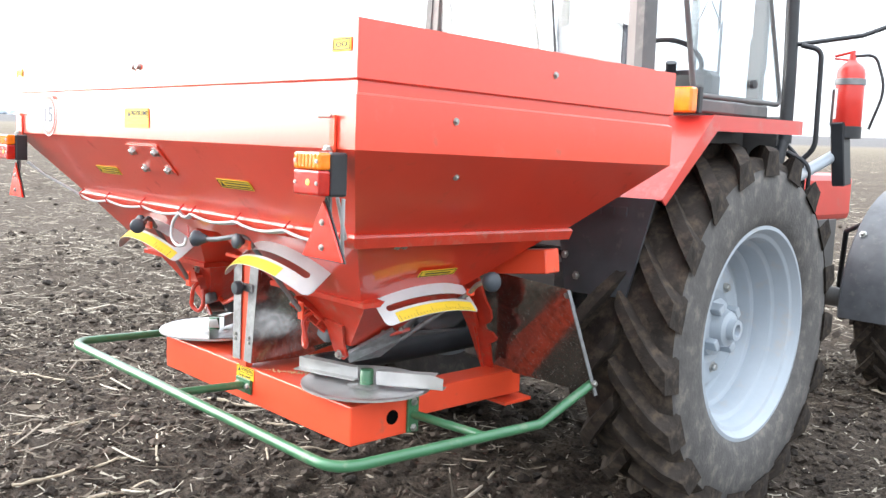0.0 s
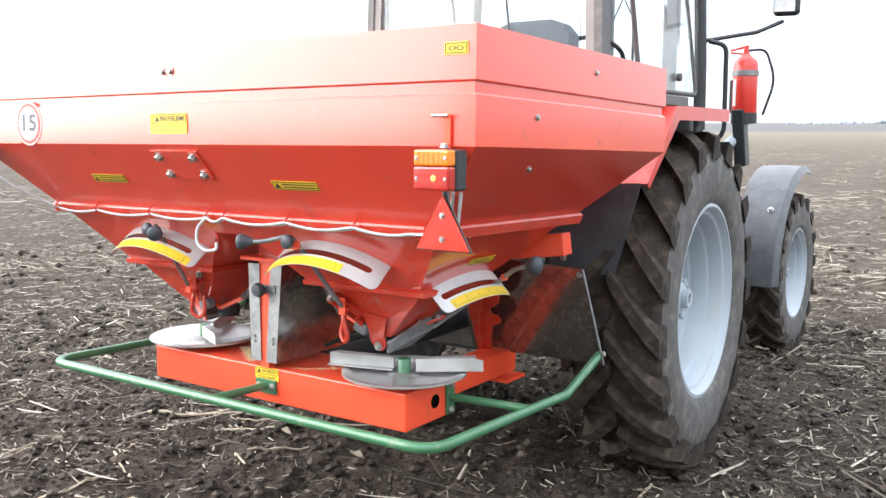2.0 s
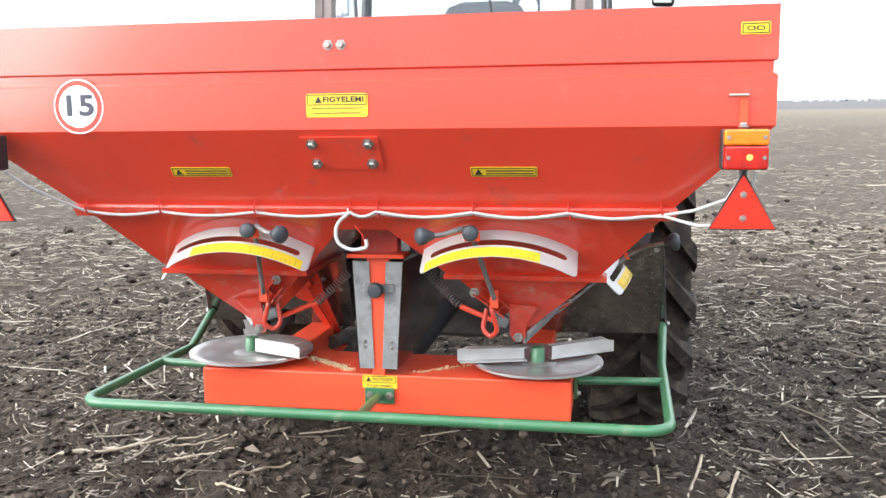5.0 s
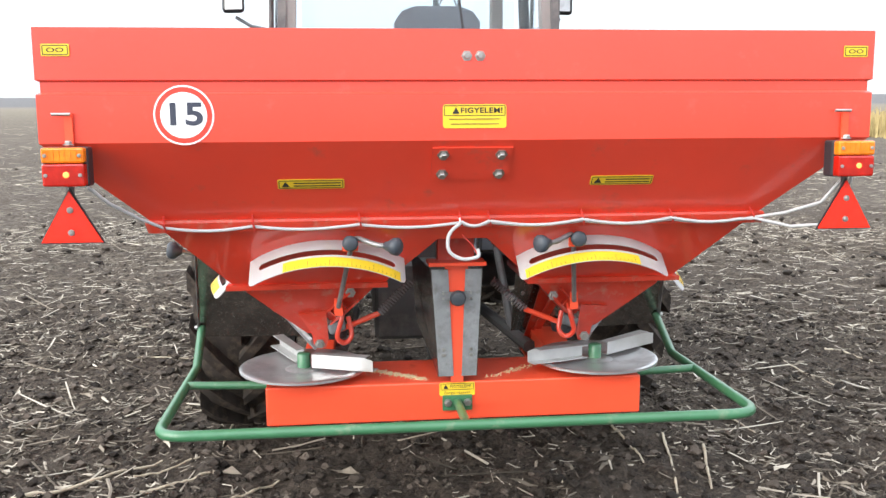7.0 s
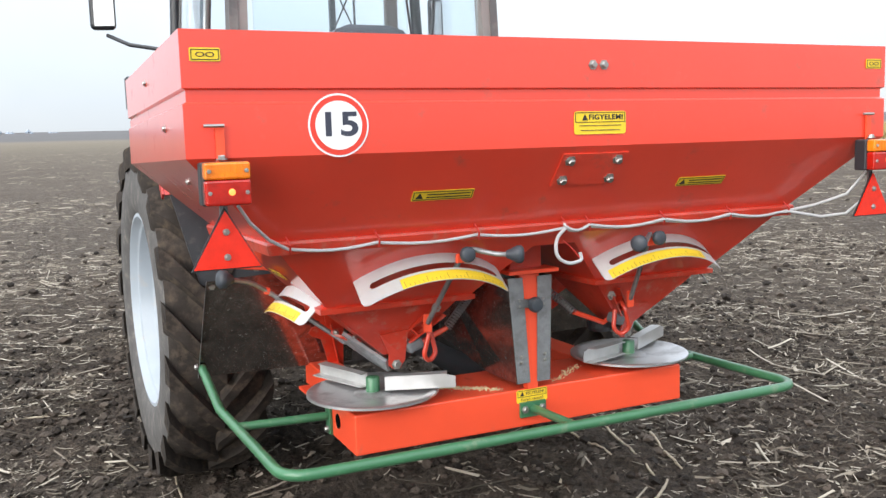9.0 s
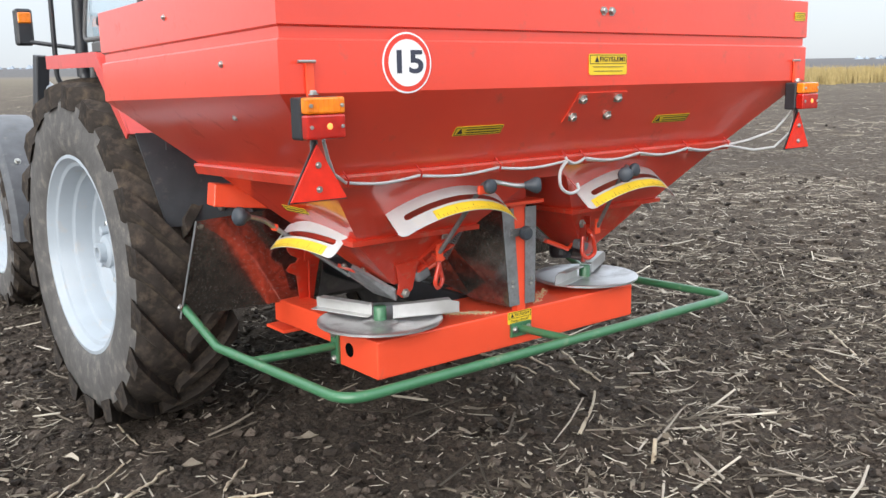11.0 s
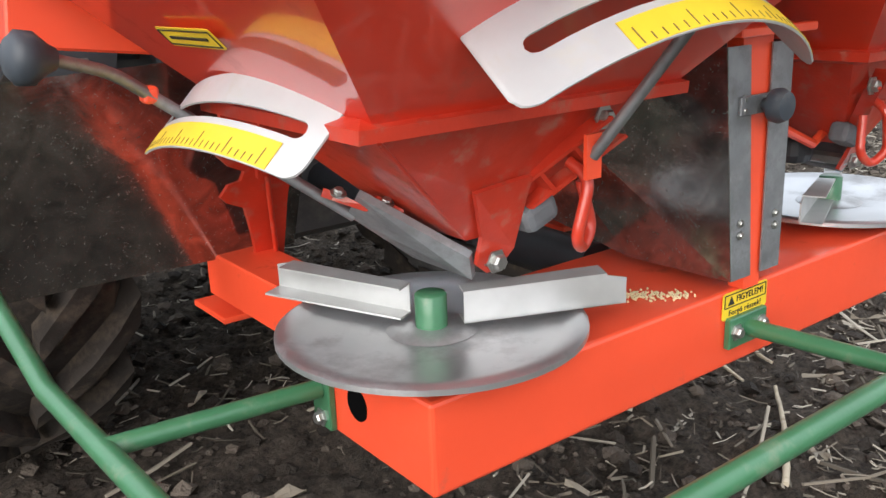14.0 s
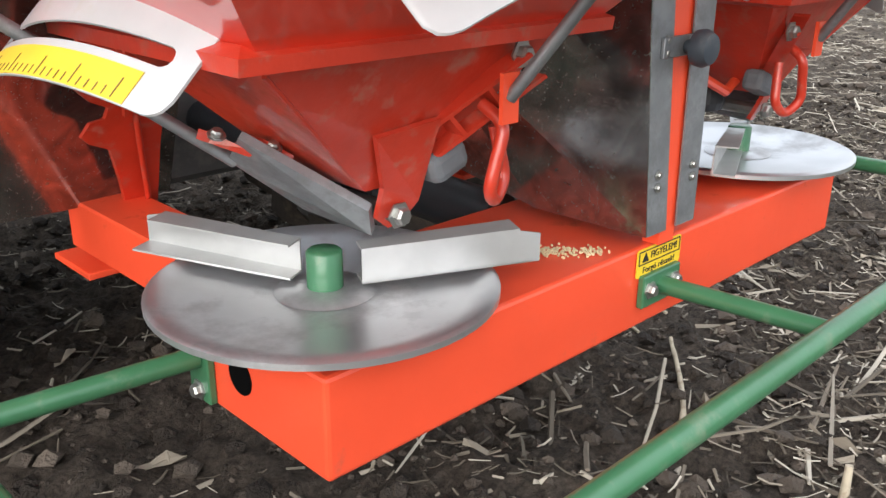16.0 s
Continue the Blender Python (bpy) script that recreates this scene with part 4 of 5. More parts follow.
post = part("centre_post", solid([lean(-0.022, 0.76), lean(0.020, 0.76), lean(0.04, 1.175), lean(-0.04, 1.175)], V(0, 0.03, 0)), FRAME_RED, spreader, bevel=0.002)
for s in (-1, 1):
    part("post_angle", solid([lean(s * 0.014, 0.785, -0.004), lean(s * 0.066, 0.785, -0.004), lean(s * 0.088, 1.16, -0.004), lean(s * 0.03, 1.16, -0.004)], V(0, -0.003, 0)), ZINC, post,
         "dull galvanised angle")
    part("divider_sheet", solid([lean(s * 0.066, 0.785, -0.006), V(s * 0.066, 0.20, 0.78), V(s * 0.10, 0.55, 0.86), V(s * 0.12, 0.55, 1.15), lean(s * 0.088, 1.16, -0.006)], V(s * 0.002, 0, 0)), STEEL, post,
         "scratched stainless divider sheet")
    for z in (1.078, 1.06, 0.88, 0.86):
        bolt(post, lean(s * 0.048, z, -0.008), V(0, -1, 0), 0.005)
part("post_cap", box(lean(0, 1.182, 0.01), (0.2, 0.10, 0.014)), FRAME_RED, post, bevel=0.002)
part("post_cap_block", box(lean(0, 1.235, 0.05), (0.13, 0.06, 0.1)), DUST_RED, post, bevel=0.003)
part("post_strap", box(lean(0, 1.068, -0.010), (0.12, 0.006, 0.03)), ZINC, post, bevel=0.001)
kn = lean(0, 1.066, -0.012)
part("post_knob", lathe([(0, 0), (0.01, 0), (0.012, 0.012), (0.026, 0.018), (0.028, 0.03), (0.022, 0.042), (0, 0.046)], 20, along(kn, kn + V(0, -1, 0))), KNOB, post,
     "dark grey plastic knob", smooth=True)


def spinning_disc(s, angles):
    c = V(s * 0.54, 0.162, 0.780)
    m = Matrix.Translation(c)
    disc = part("spreading_disc", lathe([(0.0, 0.0), (0.06, 0.0), (0.19, 0.006), (0.222, 0.016), (0.23, 0.012), (0.23, 0.004), (0.222, 0.004), (0.18, -0.006), (0.0, -0.012)], 56, m), DISC, spreader,
                "polished steel spreading disc", smooth=True)
    part("disc_hub", lathe([(0.024, 0.004), (0.024, 0.055), (0.021, 0.058), (0, 0.058)], 24, m), GREEN, disc, "green hub", smooth=True)
    part("hub_dish", lathe([(0.068, 0.001), (0.055, 0.006), (0.024, 0.007)], 28, m), DISC, disc, smooth=True)
    part("disc_shaft", lathe([(0.03, -0.03), (0.03, -0.008)], 16, m), BOLT, disc)
    for a in angles:
        r = Matrix.Translation(c) @ Matrix.Rotation(radians(a), 4, "Z")
        bm = solid([r @ V(0.045, -0.022, 0.012), r @ V(0.29, -0.03, 0.022), r @ V(0.29, -0.03, 0.062), r @ V(0.26, -0.03, 0.068), r @ V(0.045, -0.022, 0.058)], r.to_3x3() @ V(0, 0.003, 0))
        solid([r @ V(0.045, -0.022, 0.012), r @ V(0.29, -0.03, 0.022), r @ V(0.29, 0.012, 0.022), r @ V(0.045, 0.012, 0.012)], V(0, 0, 0.003), bm)
        solid([r @ V(0.045, -0.022, 0.058), r @ V(0.26, -0.03, 0.068), r @ V(0.26, 0.012, 0.068), r @ V(0.045, 0.012, 0.058)], V(0, 0, 0.003), bm)
        part("vane", bm, VANE, disc, "pale steel throwing vane")


spinning_disc(-1, (117, -27))
spinning_disc(1, (30, 205))

for s in (-1, 1):
    pa, pb = V(s * 0.15, 0.16, 1.09), V(s * 0.265, 0.13, 0.985)
    ax = (pb - pa)
    e1 = ax.orthogonal().normalized()
    e2 = ax.normalized().cross(e1)
    part("return_spring", tube([pa + ax * (i / 120) + (e1 * math.cos(i * 0.75) + e2 * math.sin(i * 0.75)) * 0.014 for i in range(121)], 0.0028, 6), ZINC, spreader, smooth=True)
    part("spring_arm", tube([pb, V(s * 0.40, 0.13, 0.93), V(s * 0.44, 0.13, 0.95)], 0.010, 8), FRAME_RED, spreader)
    part("agitator_cup", lathe([(0.045, 0.885), (0.05, 0.90), (0.05, 0.93)], 20, Matrix.Translation((s * 0.43, 0.2, 0))), BLACK, spreader)

# spilt grains on the beam
rng = random.Random(3)
bm = bmesh.new()
for k in range(520):
    t = rng.random()
    s = -1 if k < 420 else 1
    x, y = s * (0.11 + 0.20 * t + rng.gauss(0, 0.008)), 0.03 + 0.15 * t + rng.gauss(0, 0.012)
    bmesh.ops.create_icosphere(bm, subdivisions=1, radius=rng.uniform(0.0018, 0.003), matrix=Matrix.Translation((x, y, 0.7625)))
grains = part("spilt_grains", bm, GRAIN)
tagged(grains, "spilt pale fertiliser grains lying on the beam", "grains", kind="stuff")


# lamps, triangles and wiring
def rear_lamp(s):
    c = V(s * 1.128, -0.485, 1.55)
    lamp = part("lamp_housing", box(c + V(0, 0.025, 0), (0.118, 0.05, 0.108)), BLACK, spreader, "black plastic rear lamp housing", bevel=0.006, seg=2)
    part("orange_lens", box(c + V(0, -0.016, 0.032), (0.112, 0.034, 0.042)), LENS_ORANGE, lamp, "amber lens", bevel=0.006, seg=2)
    part("red_lens", box(c + V(0, -0.016, -0.021), (0.112, 0.034, 0.062)), LENS_RED, lamp, "red lens", bevel=0.006, seg=2)
    part("bulb_glow", lathe([(0.0085, 0), (0.007, 0.002), (0, 0.003)], 16, along(c + V(0.008, -0.033, -0.02), c + V(0.008, -1, -0.02))), LIT, lamp, "lit tail bulb")
    for x, z in ((-0.045, 0.032), (0.045, 0.032), (-0.045, -0.021), (0.045, -0.021)):
        bolt(lamp, c + V(x, -0.033, z), V(0, -1, 0), 0.0035, "lens_screw")
    for k in range(6):
        part("lens_rib", box(c + V(-0.0375 + 0.015 * k, -0.0335, 0.032), (0.002, 0.002, 0.034)), LENS_ORANGE, lamp)
    part("lamp_strap", box(c + V(0, 0.044, 0.095), (0.022, 0.006, 0.10)), FRAME_RED, lamp)
    part("lamp_pin", tube([c + V(-0.04, 0.03, 0.142), c + V(0.01, 0.03, 0.142)], 0.0045, 8), BOLT, lamp)
    bolt(lamp, c + V(0, 0.03, 0.058), V(0, 0, 1), 0.010)
    t = V(s * 1.131, -0.462, 1.345)
    pts = [t + V(-0.083, 0, -0.006), t + V(0.083, 0, -0.006), t + V(0, 0, 0.138)]
    tri_part = part("reflector_backing", solid([t + V(-0.088, 0.002, -0.01), t + V(0.088, 0.002, -0.01), t + V(0, 0.002, 0.147)], V(0, 0.004, 0)), BLACK, spreader)
    part("reflector", solid(pts, V(0, -0.006, 0)), REFLECTOR, tri_part, "red triangular reflector", bevel=0.002)
    for z in (0.022, 0.085):
        bolt(tri_part, t + V(0, -0.006, z), V(0, -1, 0), 0.006)
    part("reflector_hanger", box(t + V(0, 0.012, 0.14), (0.02, 0.006, 0.06)), ZINC, tri_part)


for s in (-1, 1):
    rear_lamp(s)

clips = [-0.925, -0.66, -0.335, -0.02, 0.07, 0.37, 0.66, 0.93]


def wire(name, off, ends, sag):
    pts = list(ends[0])
    for a, b in zip(clips, clips[1:]):
        for k in range(6):
            t = k / 6
            pts.append(V(a + (b - a) * t, -0.262 - off[0], 1.352 + off[1] - sag * math.sin(math.pi * t)))
    pts.append(V(clips[-1], -0.262 - off[0], 1.352 + off[1]))
    pts += list(ends[1])
    part(name, tube(pts, 0.005, 8), CABLE, spreader, "pale grey lamp cable", smooth=True)


wire("lamp_cable", (0.0, 0.0), ([V(-1.09, -0.43, 1.49), V(-1.05, -0.38, 1.44), V(-0.985, -0.30, 1.385)], [V(1.02, -0.31, 1.372), V(1.10, -0.38, 1.41), V(1.14, -0.43, 1.49)]), 0.012)
pts = [V(-0.02, -0.266, 1.366)]
for a, b in zip(clips[3:], clips[4:]):
    for k in range(6):
        t = k / 6
        pts.append(V(a + (b - a) * t, -0.272, 1.358 - 0.016 * math.sin(math.pi * t)))
pts += [V(0.94, -0.27, 1.35), V(1.03, -0.33, 1.33), V(1.10, -0.38, 1.34), V(1.15, -0.42, 1.40), V(1.165, -0.43, 1.49)]
part("lamp_cable", tube(pts, 0.005, 8), CABLE, spreader, smooth=True)
part("cable_loop", tube(round_path([V(-0.01, -0.268, 1.358), V(-0.06, -0.275, 1.32), V(-0.06, -0.28, 1.26), V(-0.01, -0.28, 1.235), V(0.04, -0.275, 1.245), V(0.035, -0.27, 1.27)], 0.04, 6), 0.006, 8),
     CABLE, spreader, smooth=True)
for x in clips:
    part("cable_tie", tube([V(x, -0.25, 1.385), V(x + 0.004, -0.275, 1.362), V(x + 0.008, -0.262, 1.338)], 0.003, 6), TWINE, spreader)
part("loop_tie", tube([V(0.035, -0.272, 1.25), V(0.02, -0.25, 1.28), V(-0.01, -0.24, 1.31)], 0.002, 6), TWINE, spreader)

# ---- tractor ----
tractor = thing("tractor", "red and grey farm tractor with glazed cab on field", "tractor")
tractor.location = (0, 0.12, 0.01)


def wheel(name, c, s, radius, width, rim_r, lugs, lug_h, parent, yaw=0.0):
    """A lugged tractor wheel standing at c; s is the side its face looks to."""
    m = Matrix.Translation(c) @ Matrix.Rotation(radians(yaw), 4, "Z") @ Matrix.Rotation(radians(90) * s, 4, "Y")
    h = width / 2
    hub = part(name, lathe([(rim_r * 0.93, -h * 0.75), (rim_r * 1.02, -h * 0.72), (rim_r * 1.03, -h * 0.66), (rim_r * 0.94, -h * 0.62), (rim_r * 0.90, -h * 0.3), (rim_r * 0.89, 0), (rim_r * 0.90, h * 0.62),
                            (rim_r * 0.95, h * 0.72), (rim_r * 1.03, h * 0.80), (rim_r * 1.03, h * 0.90), (rim_r * 0.995, h * 0.91), (rim_r * 0.985, h * 0.89), (rim_r * 0.955, h * 0.76), (rim_r * 0.945, h * 0.745), (rim_r * 0.915, h * 0.735), (rim_r * 0.905, h * 0.72),
                            (rim_r * 0.885, h * 0.44), (rim_r * 0.878, h * 0.42), (rim_r * 0.835, h * 0.405), (rim_r * 0.828, h * 0.39), (rim_r * 0.815, h * 0.05), (rim_r * 0.81, h * 0.03), (rim_r * 0.765, h * 0.01), (rim_r * 0.755, -h * 0.01),
                            (rim_r * 0.745, -h * 0.26), (rim_r * 0.735, -h * 0.28), (rim_r * 0.70, -h * 0.28), (rim_r * 0.69, -h * 0.27), (rim_r * 0.60, -h * 0.12), (rim_r * 0.59, -h * 0.11), (rim_r * 0.50, -h * 0.08), (rim_r * 0.37, -h * 0.05), (rim_r * 0.36, -h * 0.05), (rim_r * 0.34, -h * 0.08), (0, -h * 0.08)], 56, m),
               RIM, parent, "pale blue-white steel wheel rim", smooth=True)
    r0 = rim_r * 1.0
    sh = radius - lug_h
    tyre = lathe([(r0, -h * 0.70), (r0 + (sh - r0) * 0.15, -h * 0.9), (r0 + (sh - r0) * 0.5, -h), (r0 + (sh - r0) * 0.85, -h * 0.95), (sh, -h * 0.78), (sh + lug_h * 0.15, 0), (sh, h * 0.78),
                  (r0 + (sh - r0) * 0.85, h * 0.95), (r0 + (sh - r0) * 0.5, h), (r0 + (sh - r0) * 0.22, h * 0.99), (r0 + (sh - r0) * 0.07, h * 0.93), (r0, h * 0.84)], 64, m)
    part("tyre", tyre, RUBBER, hub, "dusty black tractor tyre", smooth=True)
    part("tread_band", lathe([(r0 + (sh - r0) * 0.86 + 0.002, -h * 0.955), (sh + 0.003, -h * 0.78), (sh + lug_h * 0.15 + 0.003, 0), (sh + 0.003, h * 0.78), (r0 + (sh - r0) * 0.86 + 0.002, h * 0.955)], 64, m), MUD, hub,
         "mud-caked tread between the lugs", smooth=True)
    rr = random.Random(4)
    for side in (-1, 1):
        secs = []
        for i in range(5):
            t = i / 4
            z = side * (-0.04 + t * 1.06) * h
            a = t * 0.36
            top_r = sh + lug_h * (1.05 if t < 0.7 else 1.0 - (t - 0.7) * 1.3) + rr.uniform(-0.003, 0.003)
            low_r = sh - 0.03 - 0.12 * max(0, t - 0.7)
            wd = (0.050 + 0.022 * t) / radius * (0.85 if radius > 0.6 else 0.62)
            secs.append([V(q * math.cos(a + e), q * math.sin(a + e), z) for q, e in ((low_r, -wd * 1.3), (top_r, -wd * 0.75), (top_r, wd * 0.75), (low_r, wd * 1.3))])
        first = part("tread_lug", loft(secs), MUD, hub, "mud-caked rubber tread lug", smooth=True, bevel=0.018 if radius > 0.6 else 0.008, seg=2)
        first.matrix_basis = m @ Matrix.Rotation(math.pi / lugs if side > 0 else 0, 4, "Z")
        for k in range(1, lugs):
            lug = new("tread_lug", first.data)
            lug.parent = hub
            lug.matrix_basis = m @ Matrix.Rotation(2 * math.pi * (k + (0.5 if side > 0 else 0)) / lugs, 4, "Z")
    # hub and studs
    part("axle_hub", lathe([(rim_r * 0.30, -h * 0.1), (rim_r * 0.28, h * 0.06), (rim_r * 0.20, h * 0.12), (rim_r * 0.17, h * 0.34), (rim_r * 0.11, h * 0.38), (rim_r * 0.10, h * 0.52), (rim_r * 0.06, h * 0.52), (rim_r * 0.055, h * 0.40), (0, h * 0.40)], 20, m), RIM, hub,
         smooth=True)
    for k in range(8):
        a = 2 * math.pi * k / 8 + 0.2
        p = m @ V(rim_r * 0.43 * math.cos(a), rim_r * 0.43 * math.sin(a), -h * 0.06)
        bolt(hub, p, V(s, 0, 0), 0.018 if radius > 0.6 else 0.012, "wheel_nut")
    if radius > 0.6:
        for k in range(4):
            a = 2 * math.pi * k / 4 + 0.6
            p = m @ V(rim_r * 0.24 * math.cos(a), rim_r * 0.235 * math.sin(a), h * 0.16)
            part("hub_clamp", box(p, (0.07, 0.05, 0.035), Euler((a, 0, 0)).to_matrix().to_4x4()), RIM, hub, bevel=0.004)
    return hub


RW = 0.82
for s in (-1, 1):
    wheel("rear_wheel", V(s * 0.915, 1.735, 0.858), s, RW, 0.44, 0.462, 19, 0.06, tractor, 2.2)
    wheel("front_wheel", V(s * 0.80, 4.48, 0.66), s, 0.60, 0.29, 0.33, 17, 0.03, tractor)

part("rear_axle", tube([V(-0.7, 1.92, 0.80), V(0.7, 1.92, 0.80)], 0.10, 16), CAB, tractor, smooth=True)
part("gearbox", box((0, 2.1, 0.85), (0.5, 1.3, 0.55)), CAB, tractor, bevel=0.04)
part("front_axle", tube([V(-0.70, 4.48, 0.66), V(0.70, 4.48, 0.66)], 0.07, 14), CAB, tractor, smooth=True)
part("engine_block", box((0, 3.7, 0.98), (0.42, 1.9, 0.5)), CAB, tractor, bevel=0.03)
part("bonnet", box((0, 3.9, 1.36), (0.44, 1.9, 0.34)), FENDER_RED, tractor, "red bonnet", bevel=0.05, seg=2)
for s in (-1, 1):
    part("lift_link", tube([V(s * 0.35, 1.7, 0.62), V(s * 0.42, 0.66, 0.66)], 0.03, 10), CAB, tractor)
    part("lift_rod", tube([V(s * 0.38, 1.6, 1.2), V(s * 0.40, 1.0, 0.66)], 0.02, 10), CAB, tractor)
part("top_link", tube([V(0, 1.6, 1.12), V(0, 0.55, 1.2)], 0.025, 10), CAB, tractor)
part("drive_shaft", tube([V(0, 1.5, 0.72), V(0, 0.22, 0.70)], 0.05, 14), BLACK, tractor, "black drive shaft cover", smooth=True)
part("drawbar_box", box((0, 1.45, 0.75), (0.5, 0.3, 0.4)), CAB, tractor, bevel=0.02)


# mudguards over the rear wheels
def mudguard(s):
    x0, x1 = s * 0.50, s * 1.075
    prof = [(2.08, 1.79), (1.31, 1.78), (0.985, 1.45)]
    bm = bmesh.new()
    t = 0.012
    inner = [(2.08, 1.79 - t), (1.32, 1.78 - t), (0.997, 1.445)]
    poly = [V(x0, y, z) for y, z in prof] + [V(x0, y, z) for y, z in reversed(inner)]
    solid(poly, V(x1 - x0, 0, 0), bm)
    guard = part("rear_mudguard", bm, FENDER_RED, tractor, "red sheet-steel rear mudguard", bevel=0.003)
    lip = [(2.08, 1.792), (1.31, 1.782), (0.985, 1.452), (1.01, 1.43), (1.345, 1.72), (2.08, 1.73)]
    part("mudguard_skirt", solid([V(x1 + s * 0.002, y, z) for y, z in lip], V(s * 0.008, 0, 0)), FENDER_RED, guard, bevel=0.002)
    part("mudguard_wall", solid([V(x0, 1.03, 1.42), V(x0, 1.32, 1.75), V(x0, 2.85, 1.75), V(x0, 2.85, 1.0), V(x0, 1.3, 1.1)], V(-s * 0.01, 0, 0)), CAB, guard)
    # rubber flap below
    a, b = V(x1 - s * 0.02, 0.985, 1.452), V(s * 0.955, 0.975, 1.06)
    c, d = V(s * 0.67, 0.96, 1.05), V(s * 0.58, 0.975, 1.44)
    flap = part("mud_flap", solid([a, b, c, d], V(0, 0.012, 0)), FLAP, tractor, "dusty black rubber mud flap", bevel=0.003)
    for p in (V(s * 0.70, 0.976, 1.36), V(s * 0.72, 0.964, 1.12), V(s * 0.66, 0.962, 1.20)):
        bolt(flap, p, V(0, -1, 0.2), 0.012)
    for k in range(3):
        part("embossed_bar", box((s * (0.80 + 0.06 * k), 0.979, 1.395), (0.035, 0.012, 0.035), Euler((-0.02, 0, 0)).to_matrix().to_4x4()), FLAP, flap)
    # tail lamp on the mudguard
    part("cab_tail_lamp", box((s * 0.965, 1.25, 1.838), (0.13, 0.05, 0.10)), LENS_ORANGE, tractor, "amber tail lamp", bevel=0.008)
    part("cab_tail_lamp_case", box((s * 0.965, 1.29, 1.84), (0.14, 0.03, 0.11)), BLACK, tractor, bevel=0.005)


for s in (-1, 1):
    mudguard(s)


def front_fender(s):
    c = V(0, 4.48, 0.69)
    bm = bmesh.new()
    secs = []
    for i in range(15):
        a = radians(183 - i * 7.6)
        q = []
        for r, x in ((0.74, 0.635), (0.772, 0.655), (0.78, 0.80), (0.775, 0.94), (0.725, 0.975), (0.72, 0.97), (0.765, 0.935), (0.77, 0.80), (0.765, 0.655), (0.745, 0.64)):
            q.append(c + V(s * x, r * math.cos(a), r * math.sin(a)))
        secs.append(q)
    loft(secs, bm)
    f = part("front_fender", bm, FENDER, tractor, "dusty dark grey plastic front fender", smooth=True)
    for x in (0.70, 0.87):
        a = radians(142)
        bolt(f, c + V(s * x, 0.78 * math.cos(a), 0.78 * math.sin(a)), V(0, math.cos(a), math.sin(a)), 0.016)
    part("fender_bracket", tube([V(s * 0.36, 4.4, 0.75), V(s * 0.50, 4.10, 1.16), V(s * 0.67, 4.06, 1.25)], 0.018, 8), BLACK, f)


for s in (-1, 1):
    front_fender(s)

